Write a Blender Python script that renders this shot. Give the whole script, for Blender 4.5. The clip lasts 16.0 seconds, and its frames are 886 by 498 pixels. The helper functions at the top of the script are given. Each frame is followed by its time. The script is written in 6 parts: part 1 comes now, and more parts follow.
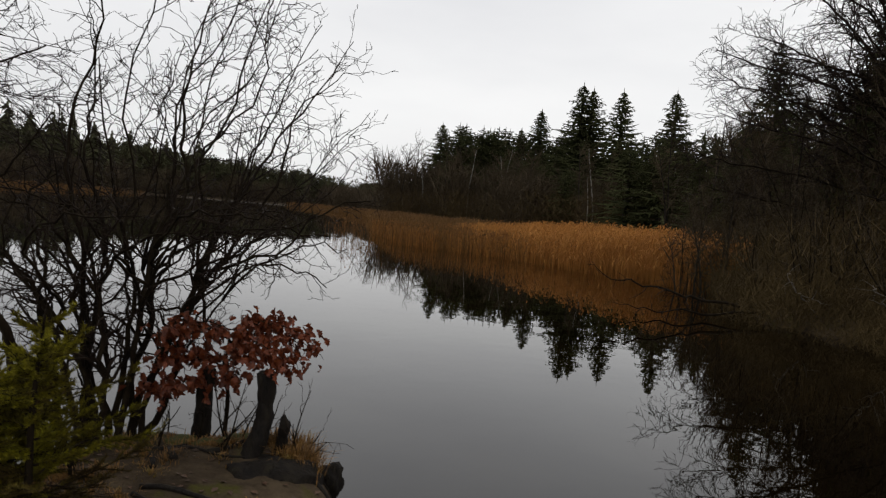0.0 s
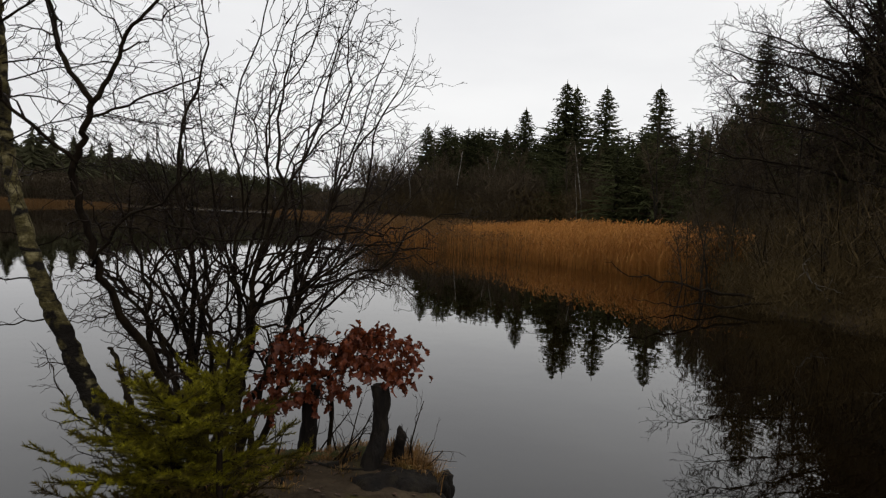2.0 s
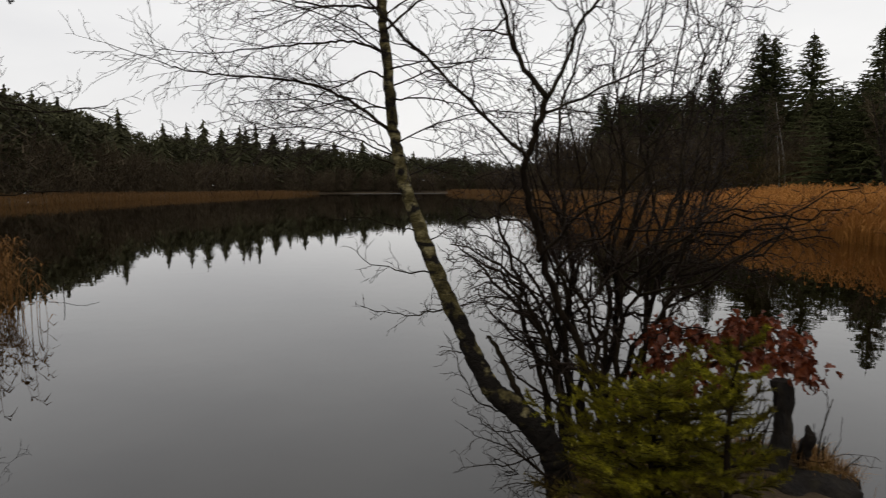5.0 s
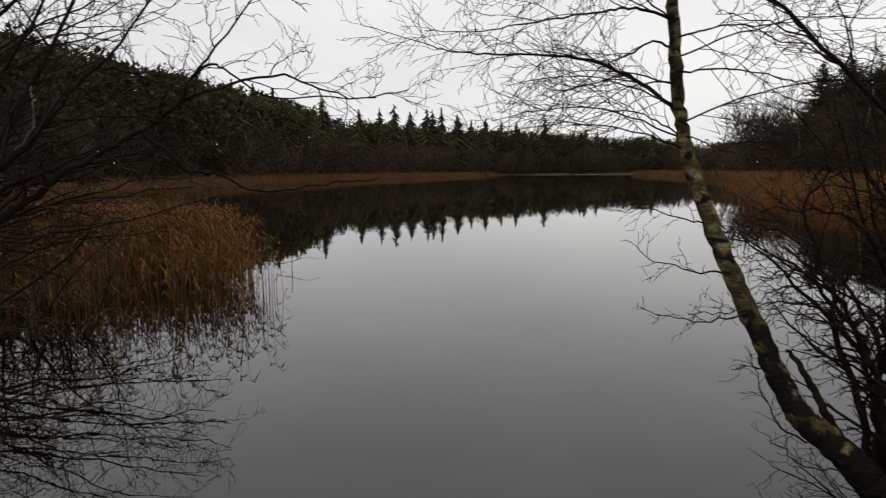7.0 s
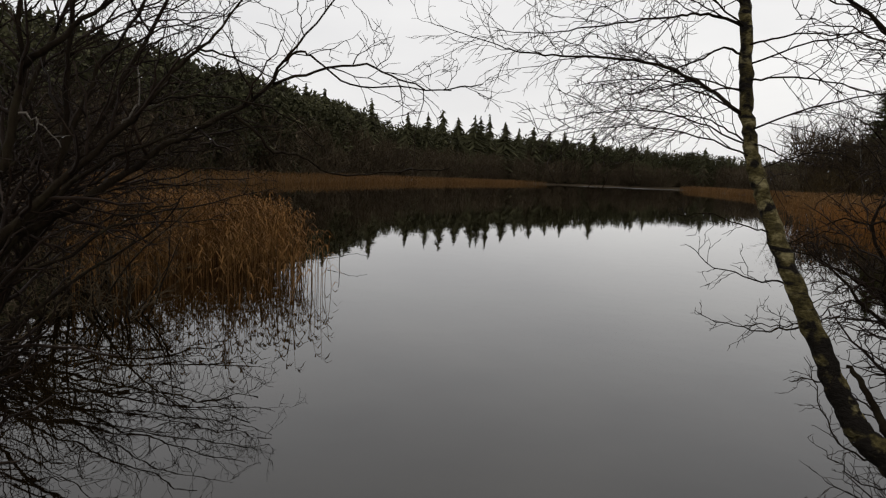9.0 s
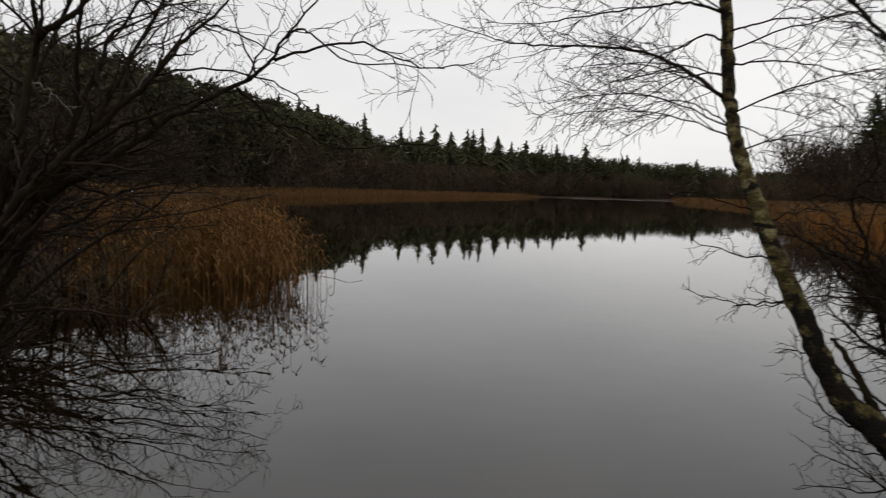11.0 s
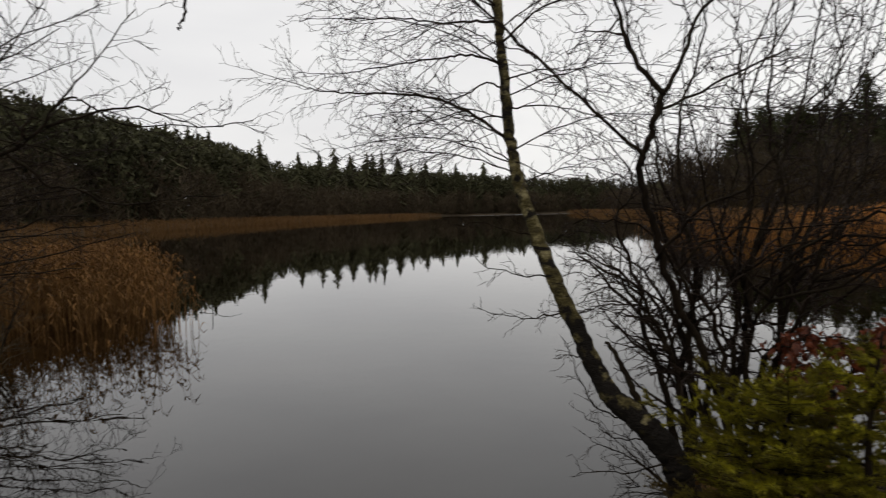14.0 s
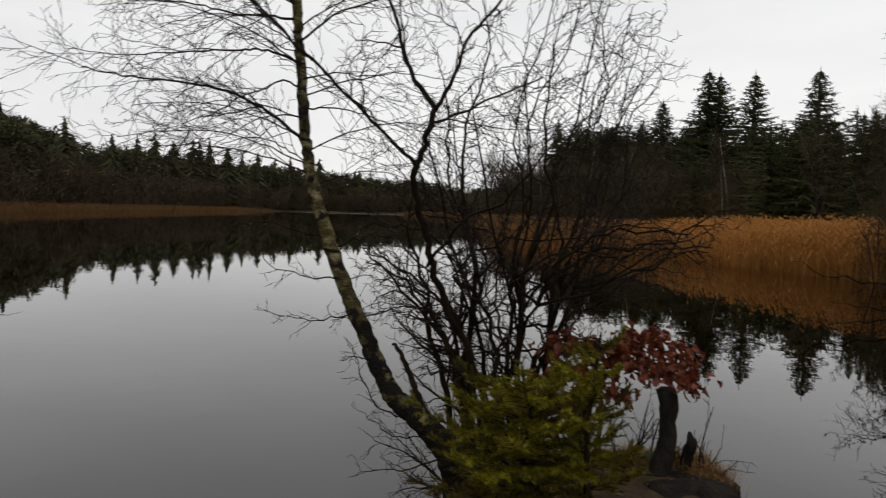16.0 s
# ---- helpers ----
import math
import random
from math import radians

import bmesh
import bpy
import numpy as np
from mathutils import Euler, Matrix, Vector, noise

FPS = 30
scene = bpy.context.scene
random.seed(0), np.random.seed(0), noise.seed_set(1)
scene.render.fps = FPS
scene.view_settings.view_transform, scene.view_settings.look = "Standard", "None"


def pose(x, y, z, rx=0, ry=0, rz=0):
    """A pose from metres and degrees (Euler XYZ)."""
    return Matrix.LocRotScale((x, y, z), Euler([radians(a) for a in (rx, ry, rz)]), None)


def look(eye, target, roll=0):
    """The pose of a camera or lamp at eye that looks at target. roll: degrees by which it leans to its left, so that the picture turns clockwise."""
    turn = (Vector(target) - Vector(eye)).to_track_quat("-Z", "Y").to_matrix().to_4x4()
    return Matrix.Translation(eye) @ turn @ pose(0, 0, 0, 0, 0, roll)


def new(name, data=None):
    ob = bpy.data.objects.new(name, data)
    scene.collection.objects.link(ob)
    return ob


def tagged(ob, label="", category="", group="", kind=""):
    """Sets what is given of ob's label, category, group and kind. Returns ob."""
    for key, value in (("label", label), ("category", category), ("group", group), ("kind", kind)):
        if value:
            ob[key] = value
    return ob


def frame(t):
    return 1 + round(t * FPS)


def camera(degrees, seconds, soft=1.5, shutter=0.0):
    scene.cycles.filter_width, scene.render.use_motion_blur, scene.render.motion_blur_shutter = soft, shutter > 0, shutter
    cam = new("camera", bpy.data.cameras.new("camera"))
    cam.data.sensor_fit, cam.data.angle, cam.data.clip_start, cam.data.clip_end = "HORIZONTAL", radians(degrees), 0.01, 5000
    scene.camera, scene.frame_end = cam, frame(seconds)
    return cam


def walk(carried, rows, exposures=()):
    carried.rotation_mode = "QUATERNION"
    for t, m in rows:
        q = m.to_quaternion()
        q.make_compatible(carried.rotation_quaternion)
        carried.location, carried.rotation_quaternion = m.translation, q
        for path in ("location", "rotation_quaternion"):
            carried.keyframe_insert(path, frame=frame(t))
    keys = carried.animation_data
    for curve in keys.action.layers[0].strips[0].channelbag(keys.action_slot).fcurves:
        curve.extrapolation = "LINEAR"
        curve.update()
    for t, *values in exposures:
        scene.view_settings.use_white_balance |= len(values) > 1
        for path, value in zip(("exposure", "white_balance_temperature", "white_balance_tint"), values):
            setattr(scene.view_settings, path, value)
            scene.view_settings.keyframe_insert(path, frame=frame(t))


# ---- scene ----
cam = camera(69.85, 16.0, soft=1.2, shutter=0.4)
PATH = [
    (0.0, -0.000, 0.001, 1.599, 86.83, -4.64, -0.00),
    (0.5, -0.136, 0.042, 1.606, 87.83, -2.39, -0.16),
    (1.0, -0.272, 0.111, 1.635, 88.07, 1.51, -1.12),
    (1.5, -0.456, 0.039, 1.631, 87.78, -1.93, 1.46),
    (2.0, -0.637, -0.065, 1.613, 87.03, -2.58, -1.39),
    (2.5, -0.824, -0.046, 1.608, 85.84, -5.38, 0.05),
    (3.0, -1.077, 0.027, 1.642, 86.88, 1.16, 2.62),
    (3.5, -1.307, -0.068, 1.645, 86.93, -0.53, 7.57),
    (3.7, -1.361, -0.108, 1.634, 85.95, -0.13, 7.65),
    (5.8, -1.973, -0.043, 1.650, 83.12, -0.29, 19.52),
    (6.0, -2.033, -0.039, 1.651, 81.92, -0.15, 20.93),
    (6.5, -2.168, -0.006, 1.664, 82.23, 1.64, 25.20),
    (7.0, -2.270, 0.042, 1.673, 83.02, 0.45, 29.83),
    (7.5, -2.294, 0.012, 1.671, 83.71, -0.83, 32.19),
    (8.0, -2.324, 0.000, 1.664, 83.93, -1.73, 33.10),
    (8.5, -2.337, -0.000, 1.639, 82.34, -1.60, 33.61),
    (8.7, -2.323, -0.021, 1.635, 83.08, -2.16, 33.78),
    (10.8, -2.272, -0.138, 1.476, 84.67, -0.77, 34.84),
    (11.0, -2.251, -0.145, 1.475, 84.76, -1.60, 33.28),
    (11.5, -2.133, -0.212, 1.504, 85.18, -2.18, 29.21),
    (12.0, -1.984, -0.249, 1.541, 83.18, -1.94, 25.35),
    (12.5, -1.906, -0.219, 1.569, 85.22, -0.94, 24.78),
    (13.0, -1.830, -0.136, 1.563, 86.87, 0.62, 26.69),
    (13.5, -1.770, -0.142, 1.555, 86.26, 0.78, 28.45),
    (14.0, -1.680, -0.145, 1.559, 86.67, 1.20, 24.63),
    (14.5, -1.620, -0.120, 1.574, 86.68, 0.11, 20.11),
    (15.0, -1.573, -0.109, 1.586, 88.60, -1.41, 17.60),
    (15.5, -1.530, -0.100, 1.575, 87.27, -3.28, 14.27),
    (16.0, -1.450, -0.096, 1.578, 86.65, -1.53, 9.90),
]
walk(cam, [(t, pose(x, y, z, a, b, c)) for t, x, y, z, a, b, c in PATH], [
    (0.0, 0.0, 6500, 10), (2.2, 0.0, 6500, 10), (2.9, 0.06, 6500, 10), (3.7, 0.06, 6520, 10), (5.8, 0.0, 6600, 10), (14.5, 0.0, 6600, 10), (16.0, 0.0, 6550, 10)])

# ---- world and light: an even overcast sky ----
world = bpy.data.worlds.new("overcast")
scene.world = world
world.use_nodes = True
wn, wl = world.node_tree.nodes, world.node_tree.links
bg = wn["Background"]
sky = wn.new("ShaderNodeTexSky")
sky.sky_type = "NISHITA"
sky.sun_disc = False
sky.sun_elevation = radians(64)
sky.sun_rotation = radians(-23)
sky.air_density, sky.dust_density = 1.0, 6.0
wtc = wn.new("ShaderNodeTexCoord")
wno = wn.new("ShaderNodeTexNoise")
wno.inputs["Scale"].default_value = 1.3
wno.inputs["Detail"].default_value = 7
wmap = wn.new("ShaderNodeMapping")
wmap.inputs["Scale"].default_value = (1, 1, 3.5)
wl.new(wtc.outputs["Generated"], wmap.inputs[0])
wl.new(wmap.outputs[0], wno.inputs["Vector"])
wr = wn.new("ShaderNodeValToRGB")
wr.color_ramp.elements[0].position, wr.color_ramp.elements[1].position = 0.3, 0.75
wr.color_ramp.elements[0].color = (6.95, 7.0, 7.2, 1)
wr.color_ramp.elements[1].color = (9.15, 9.15, 9.1, 1)
wl.new(wno.outputs[0], wr.inputs[0])
wmix = wn.new("ShaderNodeMix")
wmix.data_type = "RGBA"
wmix.inputs[0].default_value = 0.94          # cloud cover
wl.new(sky.outputs[0], wmix.inputs[6])
wl.new(wr.outputs[0], wmix.inputs[7])
wl.new(wmix.outputs[2], bg.inputs[0])
bg.inputs[1].default_value = 0.109

sun = new("sun", bpy.data.lights.new("sun", "SUN"))
sun.data.energy, sun.data.angle, sun.data.color = 0.5, radians(30), (1, 0.97, 0.93)
sun.matrix_world = look((-14, 36, 80), (0, 0, 0))

# ---- materials ----


def mat(name, cols, scale=8.0, rough=0.75, bump=0.25, bump_scale=None, stretch=(1, 1, 1), island=0.0, spec=0.35, obj=0.0, trans=0.0, detail=5.0):
    """A surface with a broad and a fine variation of colour, fine relief, and a shade that differs from piece to piece."""
    m = bpy.data.materials.new(name)
    m.use_nodes = True
    n, l = m.node_tree.nodes, m.node_tree.links
    b = n["Principled BSDF"]
    b.inputs["Roughness"].default_value = rough
    b.inputs["Specular IOR Level"].default_value = spec
    tc = n.new("ShaderNodeTexCoord")
    mp = n.new("ShaderNodeMapping")
    mp.inputs["Scale"].default_value = stretch
    l.new(tc.outputs["Object"], mp.inputs[0])
    n1 = n.new("ShaderNodeTexNoise")
    n1.inputs["Scale"].default_value = scale
    n1.inputs["Detail"].default_value = detail
    l.new(mp.outputs[0], n1.inputs["Vector"])
    n2 = n.new("ShaderNodeTexNoise")
    n2.inputs["Scale"].default_value = scale * 6.3
    n2.inputs["Detail"].default_value = 3
    l.new(mp.outputs[0], n2.inputs["Vector"])
    ad = n.new("ShaderNodeMath")
    ad.operation = "MULTIPLY_ADD"
    ad.inputs[1].default_value = 0.45
    l.new(n2.outputs[0], ad.inputs[0])
    l.new(n1.outputs[0], ad.inputs[2])
    rp = n.new("ShaderNodeValToRGB")
    e = rp.color_ramp.elements
    while len(e) < len(cols):
        e.new(0.5)
    for k, c in enumerate(cols):
        e[k].position = 0.48 + 0.5 * k / max(1, len(cols) - 1)
        e[k].color = (*c, 1)
    l.new(ad.outputs[0], rp.inputs[0])
    out = rp.outputs[0]
    for amount, src in ((island, "g"), (obj, "o")):
        if amount:
            g = n.new("ShaderNodeNewGeometry" if src == "g" else "ShaderNodeObjectInfo")
            mr = n.new("ShaderNodeMapRange")
            mr.inputs[3].default_value, mr.inputs[4].default_value = 1 - amount, 1 + amount
            l.new(g.outputs["Random Per Island" if src == "g" else "Random"], mr.inputs[0])
            hs = n.new("ShaderNodeHueSaturation")
            l.new(mr.outputs[0], hs.inputs["Value"])
            l.new(out, hs.inputs["Color"])
            out = hs.outputs[0]
    l.new(out, b.inputs["Base Color"])
    if bump:
        bp = n.new("ShaderNodeBump")
        bp.inputs["Strength"].default_value = bump
        bp.inputs["Distance"].default_value = 0.02
        n3 = n.new("ShaderNodeTexNoise")
        n3.inputs["Scale"].default_value = bump_scale or scale * 5
        n3.inputs["Detail"].default_value = 4
        l.new(mp.outputs[0], n3.inputs["Vector"])
        l.new(n3.outputs[0], bp.inputs["Height"])
        l.new(bp.outputs[0], b.inputs["Normal"])
    if trans:
        b.inputs["Transmission Weight"].default_value = 0.0
        tr = n.new("ShaderNodeBsdfTranslucent")
        ms = n.new("ShaderNodeMixShader")
        ms.inputs[0].default_value = trans
        l.new(out, tr.inputs[0])
        l.new(b.outputs[0], ms.inputs[1])
        l.new(tr.outputs[0], ms.inputs[2])
        l.new(ms.outputs[0], n["Material Output"].inputs[0])
    return m


M_BARK = mat("wet_dark_bark", [(0.0062, 0.0042, 0.0025), (0.0145, 0.0098, 0.0056), (0.026, 0.0205, 0.011)], 14, 0.85, 0.5, 60, (1, 1, 0.4), spec=0.06)
M_TWIG = mat("wet_twig", [(0.0105, 0.0064, 0.0042), (0.025, 0.015, 0.0092)], 10, 0.75, 0.0, island=0.25, spec=0.12)
M_TWIGB = mat("birch_twig", [(0.013, 0.008, 0.0055), (0.03, 0.0195, 0.0135)], 10, 0.75, 0.0, island=0.25, spec=0.12)
M_GREYTWIG = mat("bleached_dead_wood", [(0.07, 0.058, 0.044), (0.17, 0.148, 0.12)], 12, 0.7, 0.3, island=0.2)
M_STUMP = mat("old_wet_stump_bark", [(0.004, 0.003, 0.002), (0.01, 0.007, 0.0048), (0.021, 0.0165, 0.009)], 18, 0.8, 0.8, 50, (1, 1, 0.35), spec=0.2)
M_CUT = mat("weathered_cut_wood", [(0.016, 0.012, 0.008), (0.035, 0.026, 0.018)], 30, 0.8, 0.4)
M_SPRUCE = mat("spruce_needles_far", [(0.029, 0.031, 0.0135), (0.06, 0.063, 0.026)], 0.8, 0.95, 0.0, island=0.3, obj=0.3, spec=0.03)
M_FARTREE = mat("far_conifer_needles", [(0.034, 0.033, 0.0165), (0.07, 0.068, 0.033)], 0.15, 0.9, 0.0, island=0.4, spec=0.1)
M_FARBARE = mat("far_bare_crowns", [(0.045, 0.033, 0.02), (0.077, 0.057, 0.034)], 0.15, 0.9, 0.0, island=0.35, spec=0.1)
M_BARE = mat("bare_crown_twigs", [(0.037, 0.027, 0.0155), (0.074, 0.054, 0.031)], 0.6, 0.85, 0.0, island=0.3, obj=0.25, spec=0.1)
M_BRUSH = mat("wet_brushwood", [(0.043, 0.0285, 0.0115), (0.072, 0.049, 0.0195)], 0.6, 0.9, 0.0, island=0.15, spec=0.1)
M_PALETRUNK = mat("pale_birch_trunk", [(0.06, 0.05, 0.04), (0.3, 0.28, 0.24)], 3, 0.8, 0.2, obj=0.3)
M_FARTRUNK = mat("brown_tree_trunk", [(0.015, 0.012, 0.009), (0.04, 0.032, 0.025)], 3, 0.85, 0.3, stretch=(1, 1, 0.3), obj=0.3, spec=0.1)
M_SAP = mat("young_spruce_needles", [(0.04, 0.026, 0.006), (0.125, 0.106, 0.007), (0.32, 0.292, 0.018)], 7, 0.6, 0.0, island=0.5, trans=0.4, spec=0.15)
M_SAPOLD = mat("browned_spruce_needles", [(0.03, 0.018, 0.006), (0.075, 0.052, 0.01), (0.13, 0.11, 0.016)], 7, 0.7, 0.0, island=0.5, trans=0.2, spec=0.15)
M_OAK = mat("withered_oak_leaf", [(0.055, 0.01, 0.0035), (0.13, 0.027, 0.008), (0.24, 0.066, 0.02)], 16, 0.5, 0.3, 60, obj=0.35, trans=0.2)
M_REED = mat("dry_reed", [(0.3, 0.127, 0.028), (0.48, 0.218, 0.054)], 0.5, 0.8, 0.0, island=0.12, trans=0.32, spec=0.15)
M_REEDNEAR = mat("dull_dry_reed", [(0.1, 0.045, 0.012), (0.22, 0.104, 0.029)], 0.8, 0.8, 0.0, island=0.25, trans=0.15, spec=0.15)
M_REEDDULL = mat("rotting_reed", [(0.085, 0.043, 0.0135), (0.19, 0.094, 0.029)], 0.8, 0.85, 0.0, island=0.25, trans=0.1, spec=0.1)
M_REEDFAR = mat("far_dry_reed", [(0.095, 0.049, 0.0165), (0.165, 0.087, 0.03)], 0.12, 0.8, 0.0, island=0.2, spec=0.1)
M_GRASS = mat("dead_bank_grass", [(0.12, 0.062, 0.018), (0.24, 0.125, 0.035), (0.11, 0.1, 0.02)], 4, 0.7, 0.0, island=0.4, trans=0.15)
M_MOSS = mat("bank_moss", [(0.05, 0.055, 0.012), (0.11, 0.11, 0.022)], 30, 0.9, 0.8, 150)
M_LITTER = mat("fallen_leaves", [(0.035, 0.018, 0.009), (0.075, 0.036, 0.017)], 20, 0.55, 0.2, island=0.4)


def birch_bark():
    """Thin pale bark, olive with algae, with dark bands across it and black patches low on the trunk."""
    m = mat("mossy_birch_bark", [(0.022, 0.018, 0.009), (0.085, 0.068, 0.025), (0.29, 0.245, 0.125)], 11, 0.85, 0.9, 45, (1, 1, 1.6), spec=0.1)
    n, l = m.node_tree.nodes, m.node_tree.links
    b = n["Principled BSDF"]
    col = b.inputs["Base Color"].links[0].from_socket
    tc = n.new("ShaderNodeTexCoord")
    mp = n.new("ShaderNodeMapping")
    mp.inputs["Scale"].default_value = (6, 6, 26)
    l.new(tc.outputs["Object"], mp.inputs[0])
    no = n.new("ShaderNodeTexNoise")
    no.inputs["Scale"].default_value = 1.0
    no.inputs["Detail"].default_value = 6
    l.new(mp.outputs[0], no.inputs["Vector"])
    rp = n.new("ShaderNodeValToRGB")
    rp.color_ramp.elements[0].position, rp.color_ramp.elements[1].position = 0.56, 0.62
    l.new(no.outputs[0], rp.inputs[0])
    big = n.new("ShaderNodeTexNoise")
    big.inputs["Scale"].default_value = 13
    big.inputs["Detail"].default_value = 5
    l.new(tc.outputs["Object"], big.inputs["Vector"])
    sx = n.new("ShaderNodeSeparateXYZ")
    l.new(tc.outputs["Object"], sx.inputs[0])
    mr = n.new("ShaderNodeMapRange")           # the old rough bark of the foot
    mr.inputs[1].default_value, mr.inputs[2].default_value = 0.15, 0.95
    mr.inputs[3].default_value, mr.inputs[4].default_value = 0.25, 0.055
    l.new(sx.outputs[2], mr.inputs[0])
    ad = n.new("ShaderNodeMath")
    l.new(mr.outputs[0], ad.inputs[0])
    l.new(big.outputs[0], ad.inputs[1])
    rp2 = n.new("ShaderNodeValToRGB")
    rp2.color_ramp.elements[0].position, rp2.color_ramp.elements[1].position = 0.55, 0.66
    l.new(ad.outputs[0], rp2.inputs[0])
    mx = n.new("ShaderNodeMath")
    mx.operation = "MAXIMUM"
    l.new(rp.outputs[0], mx.inputs[0])
    l.new(rp2.outputs[0], mx.inputs[1])
    mix = n.new("ShaderNodeMix")
    mix.data_type = "RGBA"
    l.new(mx.outputs[0], mix.inputs[0])
    l.new(col, mix.inputs[6])
    mix.inputs[7].default_value = (0.013, 0.0105, 0.008, 1)
    l.new(mix.outputs[2], b.inputs["Base Color"])
    return m


M_BIRCH = birch_bark()


def ground_material():
    m = mat("bank_soil", [(0.018, 0.0125, 0.008), (0.045, 0.032, 0.02), (0.085, 0.062, 0.038)], 2.2, 1.0, 0.9, 30, detail=8, spec=0.08)
    n, l = m.node_tree.nodes, m.node_tree.links
    b = n["Principled BSDF"]
    col = b.inputs["Base Color"].links[0].from_socket
    tc = n.new("ShaderNodeTexCoord")
    no = n.new("ShaderNodeTexNoise")           # patches of moss
    no.inputs["Scale"].default_value = 3.4
    no.inputs["Detail"].default_value = 9
    no.inputs["Roughness"].default_value = 0.65
    l.new(tc.outputs["Object"], no.inputs["Vector"])
    rp = n.new("ShaderNodeValToRGB")
    rp.color_ramp.elements[0].position, rp.color_ramp.elements[1].position = 0.56, 0.68
    l.new(no.outputs[0], rp.inputs[0])
    mix = n.new("ShaderNodeMix")
    mix.data_type = "RGBA"
    l.new(rp.outputs[0], mix.inputs[0])
    l.new(col, mix.inputs[6])
    mix.inputs[7].default_value = (0.055, 0.05, 0.013, 1)
    l.new(mix.outputs[2], b.inputs["Base Color"])
    return m


M_SOIL = ground_material()


def water_material(name, rough, bump, scale):
    m = bpy.data.materials.new(name)
    m.use_nodes = True
    n, l = m.node_tree.nodes, m.node_tree.links
    b = n["Principled BSDF"]
    b.inputs["Roughness"].default_value = rough
    b.inputs["IOR"].default_value = 1.5
    tc = n.new("ShaderNodeTexCoord")
    no = n.new("ShaderNodeTexNoise")
    no.inputs["Scale"].default_value = 0.7
    no.inputs["Detail"].default_value = 3
    l.new(tc.outputs["Object"], no.inputs["Vector"])
    rp = n.new("ShaderNodeValToRGB")
    rp.color_ramp.elements[0].position, rp.color_ramp.elements[1].position = 0.4, 0.7
    rp.color_ramp.elements[0].color = (0.002, 0.0012, 0.0004, 1)
    rp.color_ramp.elements[1].color = (0.005, 0.003, 0.001, 1)
    l.new(no.outputs[0], rp.inputs[0])
    l.new(rp.outputs[0], b.inputs["Base Color"])
    wv = n.new("ShaderNodeTexNoise")
    wv.inputs["Scale"].default_value = scale
    wv.inputs["Detail"].default_value = 2
    l.new(tc.outputs["Object"], wv.inputs["Vector"])
    bp = n.new("ShaderNodeBump")
    bp.inputs["Strength"].default_value = bump
    bp.inputs["Distance"].default_value = 0.02
    l.new(wv.outputs[0], bp.inputs["Height"])
    l.new(bp.outputs[0], b.inputs["Normal"])
    return m


M_WATER = water_material("still_peaty_water", 0.012, 0.045, 2.6)
M_RIPPLE = water_material("ruffled_water", 0.6, 1.0, 5.0)

# ---- mesh helpers ----
UP = Vector((0, 0, 1))


class Geo:
    """Gathers vertices and faces for one mesh."""

    def __init__(self):
        self.v, self.f = [], []

    def tube(self, pts, rads, n=5):
        base = len(self.v)
        t0 = (pts[1] - pts[0]).normalized()
        s = t0.orthogonal().normalized()
        m = len(pts)
        for i, p in enumerate(pts):
            t = (pts[min(i + 1, m - 1)] - pts[max(i - 1, 0)])
            if t.length < 1e-9:
                t = t0
            t.normalize()
            s = (s - t * s.dot(t))
            if s.length < 1e-6:
                s = t.orthogonal()
            s.normalize()
            b = t.cross(s)
            r = rads[i]
            for k in range(n):
                a = 2 * math.pi * k / n
                self.v.append(p + s * (r * math.cos(a)) + b * (r * math.sin(a)))
        for i in range(m - 1):
            for k in range(n):
                a, c = base + i * n + k, base + i * n + (k + 1) % n
                self.f.append((a, c, c + n, a + n))
        self.f.append(tuple(base + k for k in reversed(range(n))))
        self.f.append(tuple(base + (m - 1) * n + k for k in range(n)))

    def spike(self, a, b, r):
        d = (b - a).normalized()
        s = d.orthogonal().normalized() * r
        t = d.cross(s)
        k = len(self.v)
        self.v += [a + s, a - s * 0.5 + t * 0.87, a - s * 0.5 - t * 0.87, b]
        self.f += [(k, k + 1, k + 3), (k + 1, k + 2, k + 3), (k + 2, k, k + 3)]

    def quad(self, a, b, c, d):
        k = len(self.v)
        self.v += [a, b, c, d]
        self.f.append((k, k + 1, k + 2, k + 3))

    def tri(self, a, b, c):
        k = len(self.v)
        self.v += [a, b, c]
        self.f.append((k, k + 1, k + 2))

    def mesh(self, name, material, smooth=True):
        me = bpy.data.meshes.new(name)
        me.from_pydata(self.v, [], self.f)
        if smooth:
            me.polygons.foreach_set("use_smooth", [True] * len(me.polygons))
        me.materials.append(material)
        me.update()
        return me


def array_mesh(name, verts, faces, material, smooth=False):
    me = bpy.data.meshes.new(name)
    me.from_pydata(verts.tolist() if hasattr(verts, "tolist") else verts, [], faces.tolist() if hasattr(faces, "tolist") else faces)
    if smooth:
        me.polygons.foreach_set("use_smooth", [True] * len(me.polygons))
    me.materials.append(material)
    me.update()
    return me


def part(name, geo, material, parent, label="", smooth=True):
    ob = new(name, geo.mesh(name, material, smooth) if isinstance(geo, Geo) else geo)
    ob.parent = parent
    if label:
        tagged(ob, label)
    return ob


def thing(name, at, label, category, group="", kind=""):
    ob = new(name)
    ob.location = at
    return tagged(ob, label, category, group, kind)


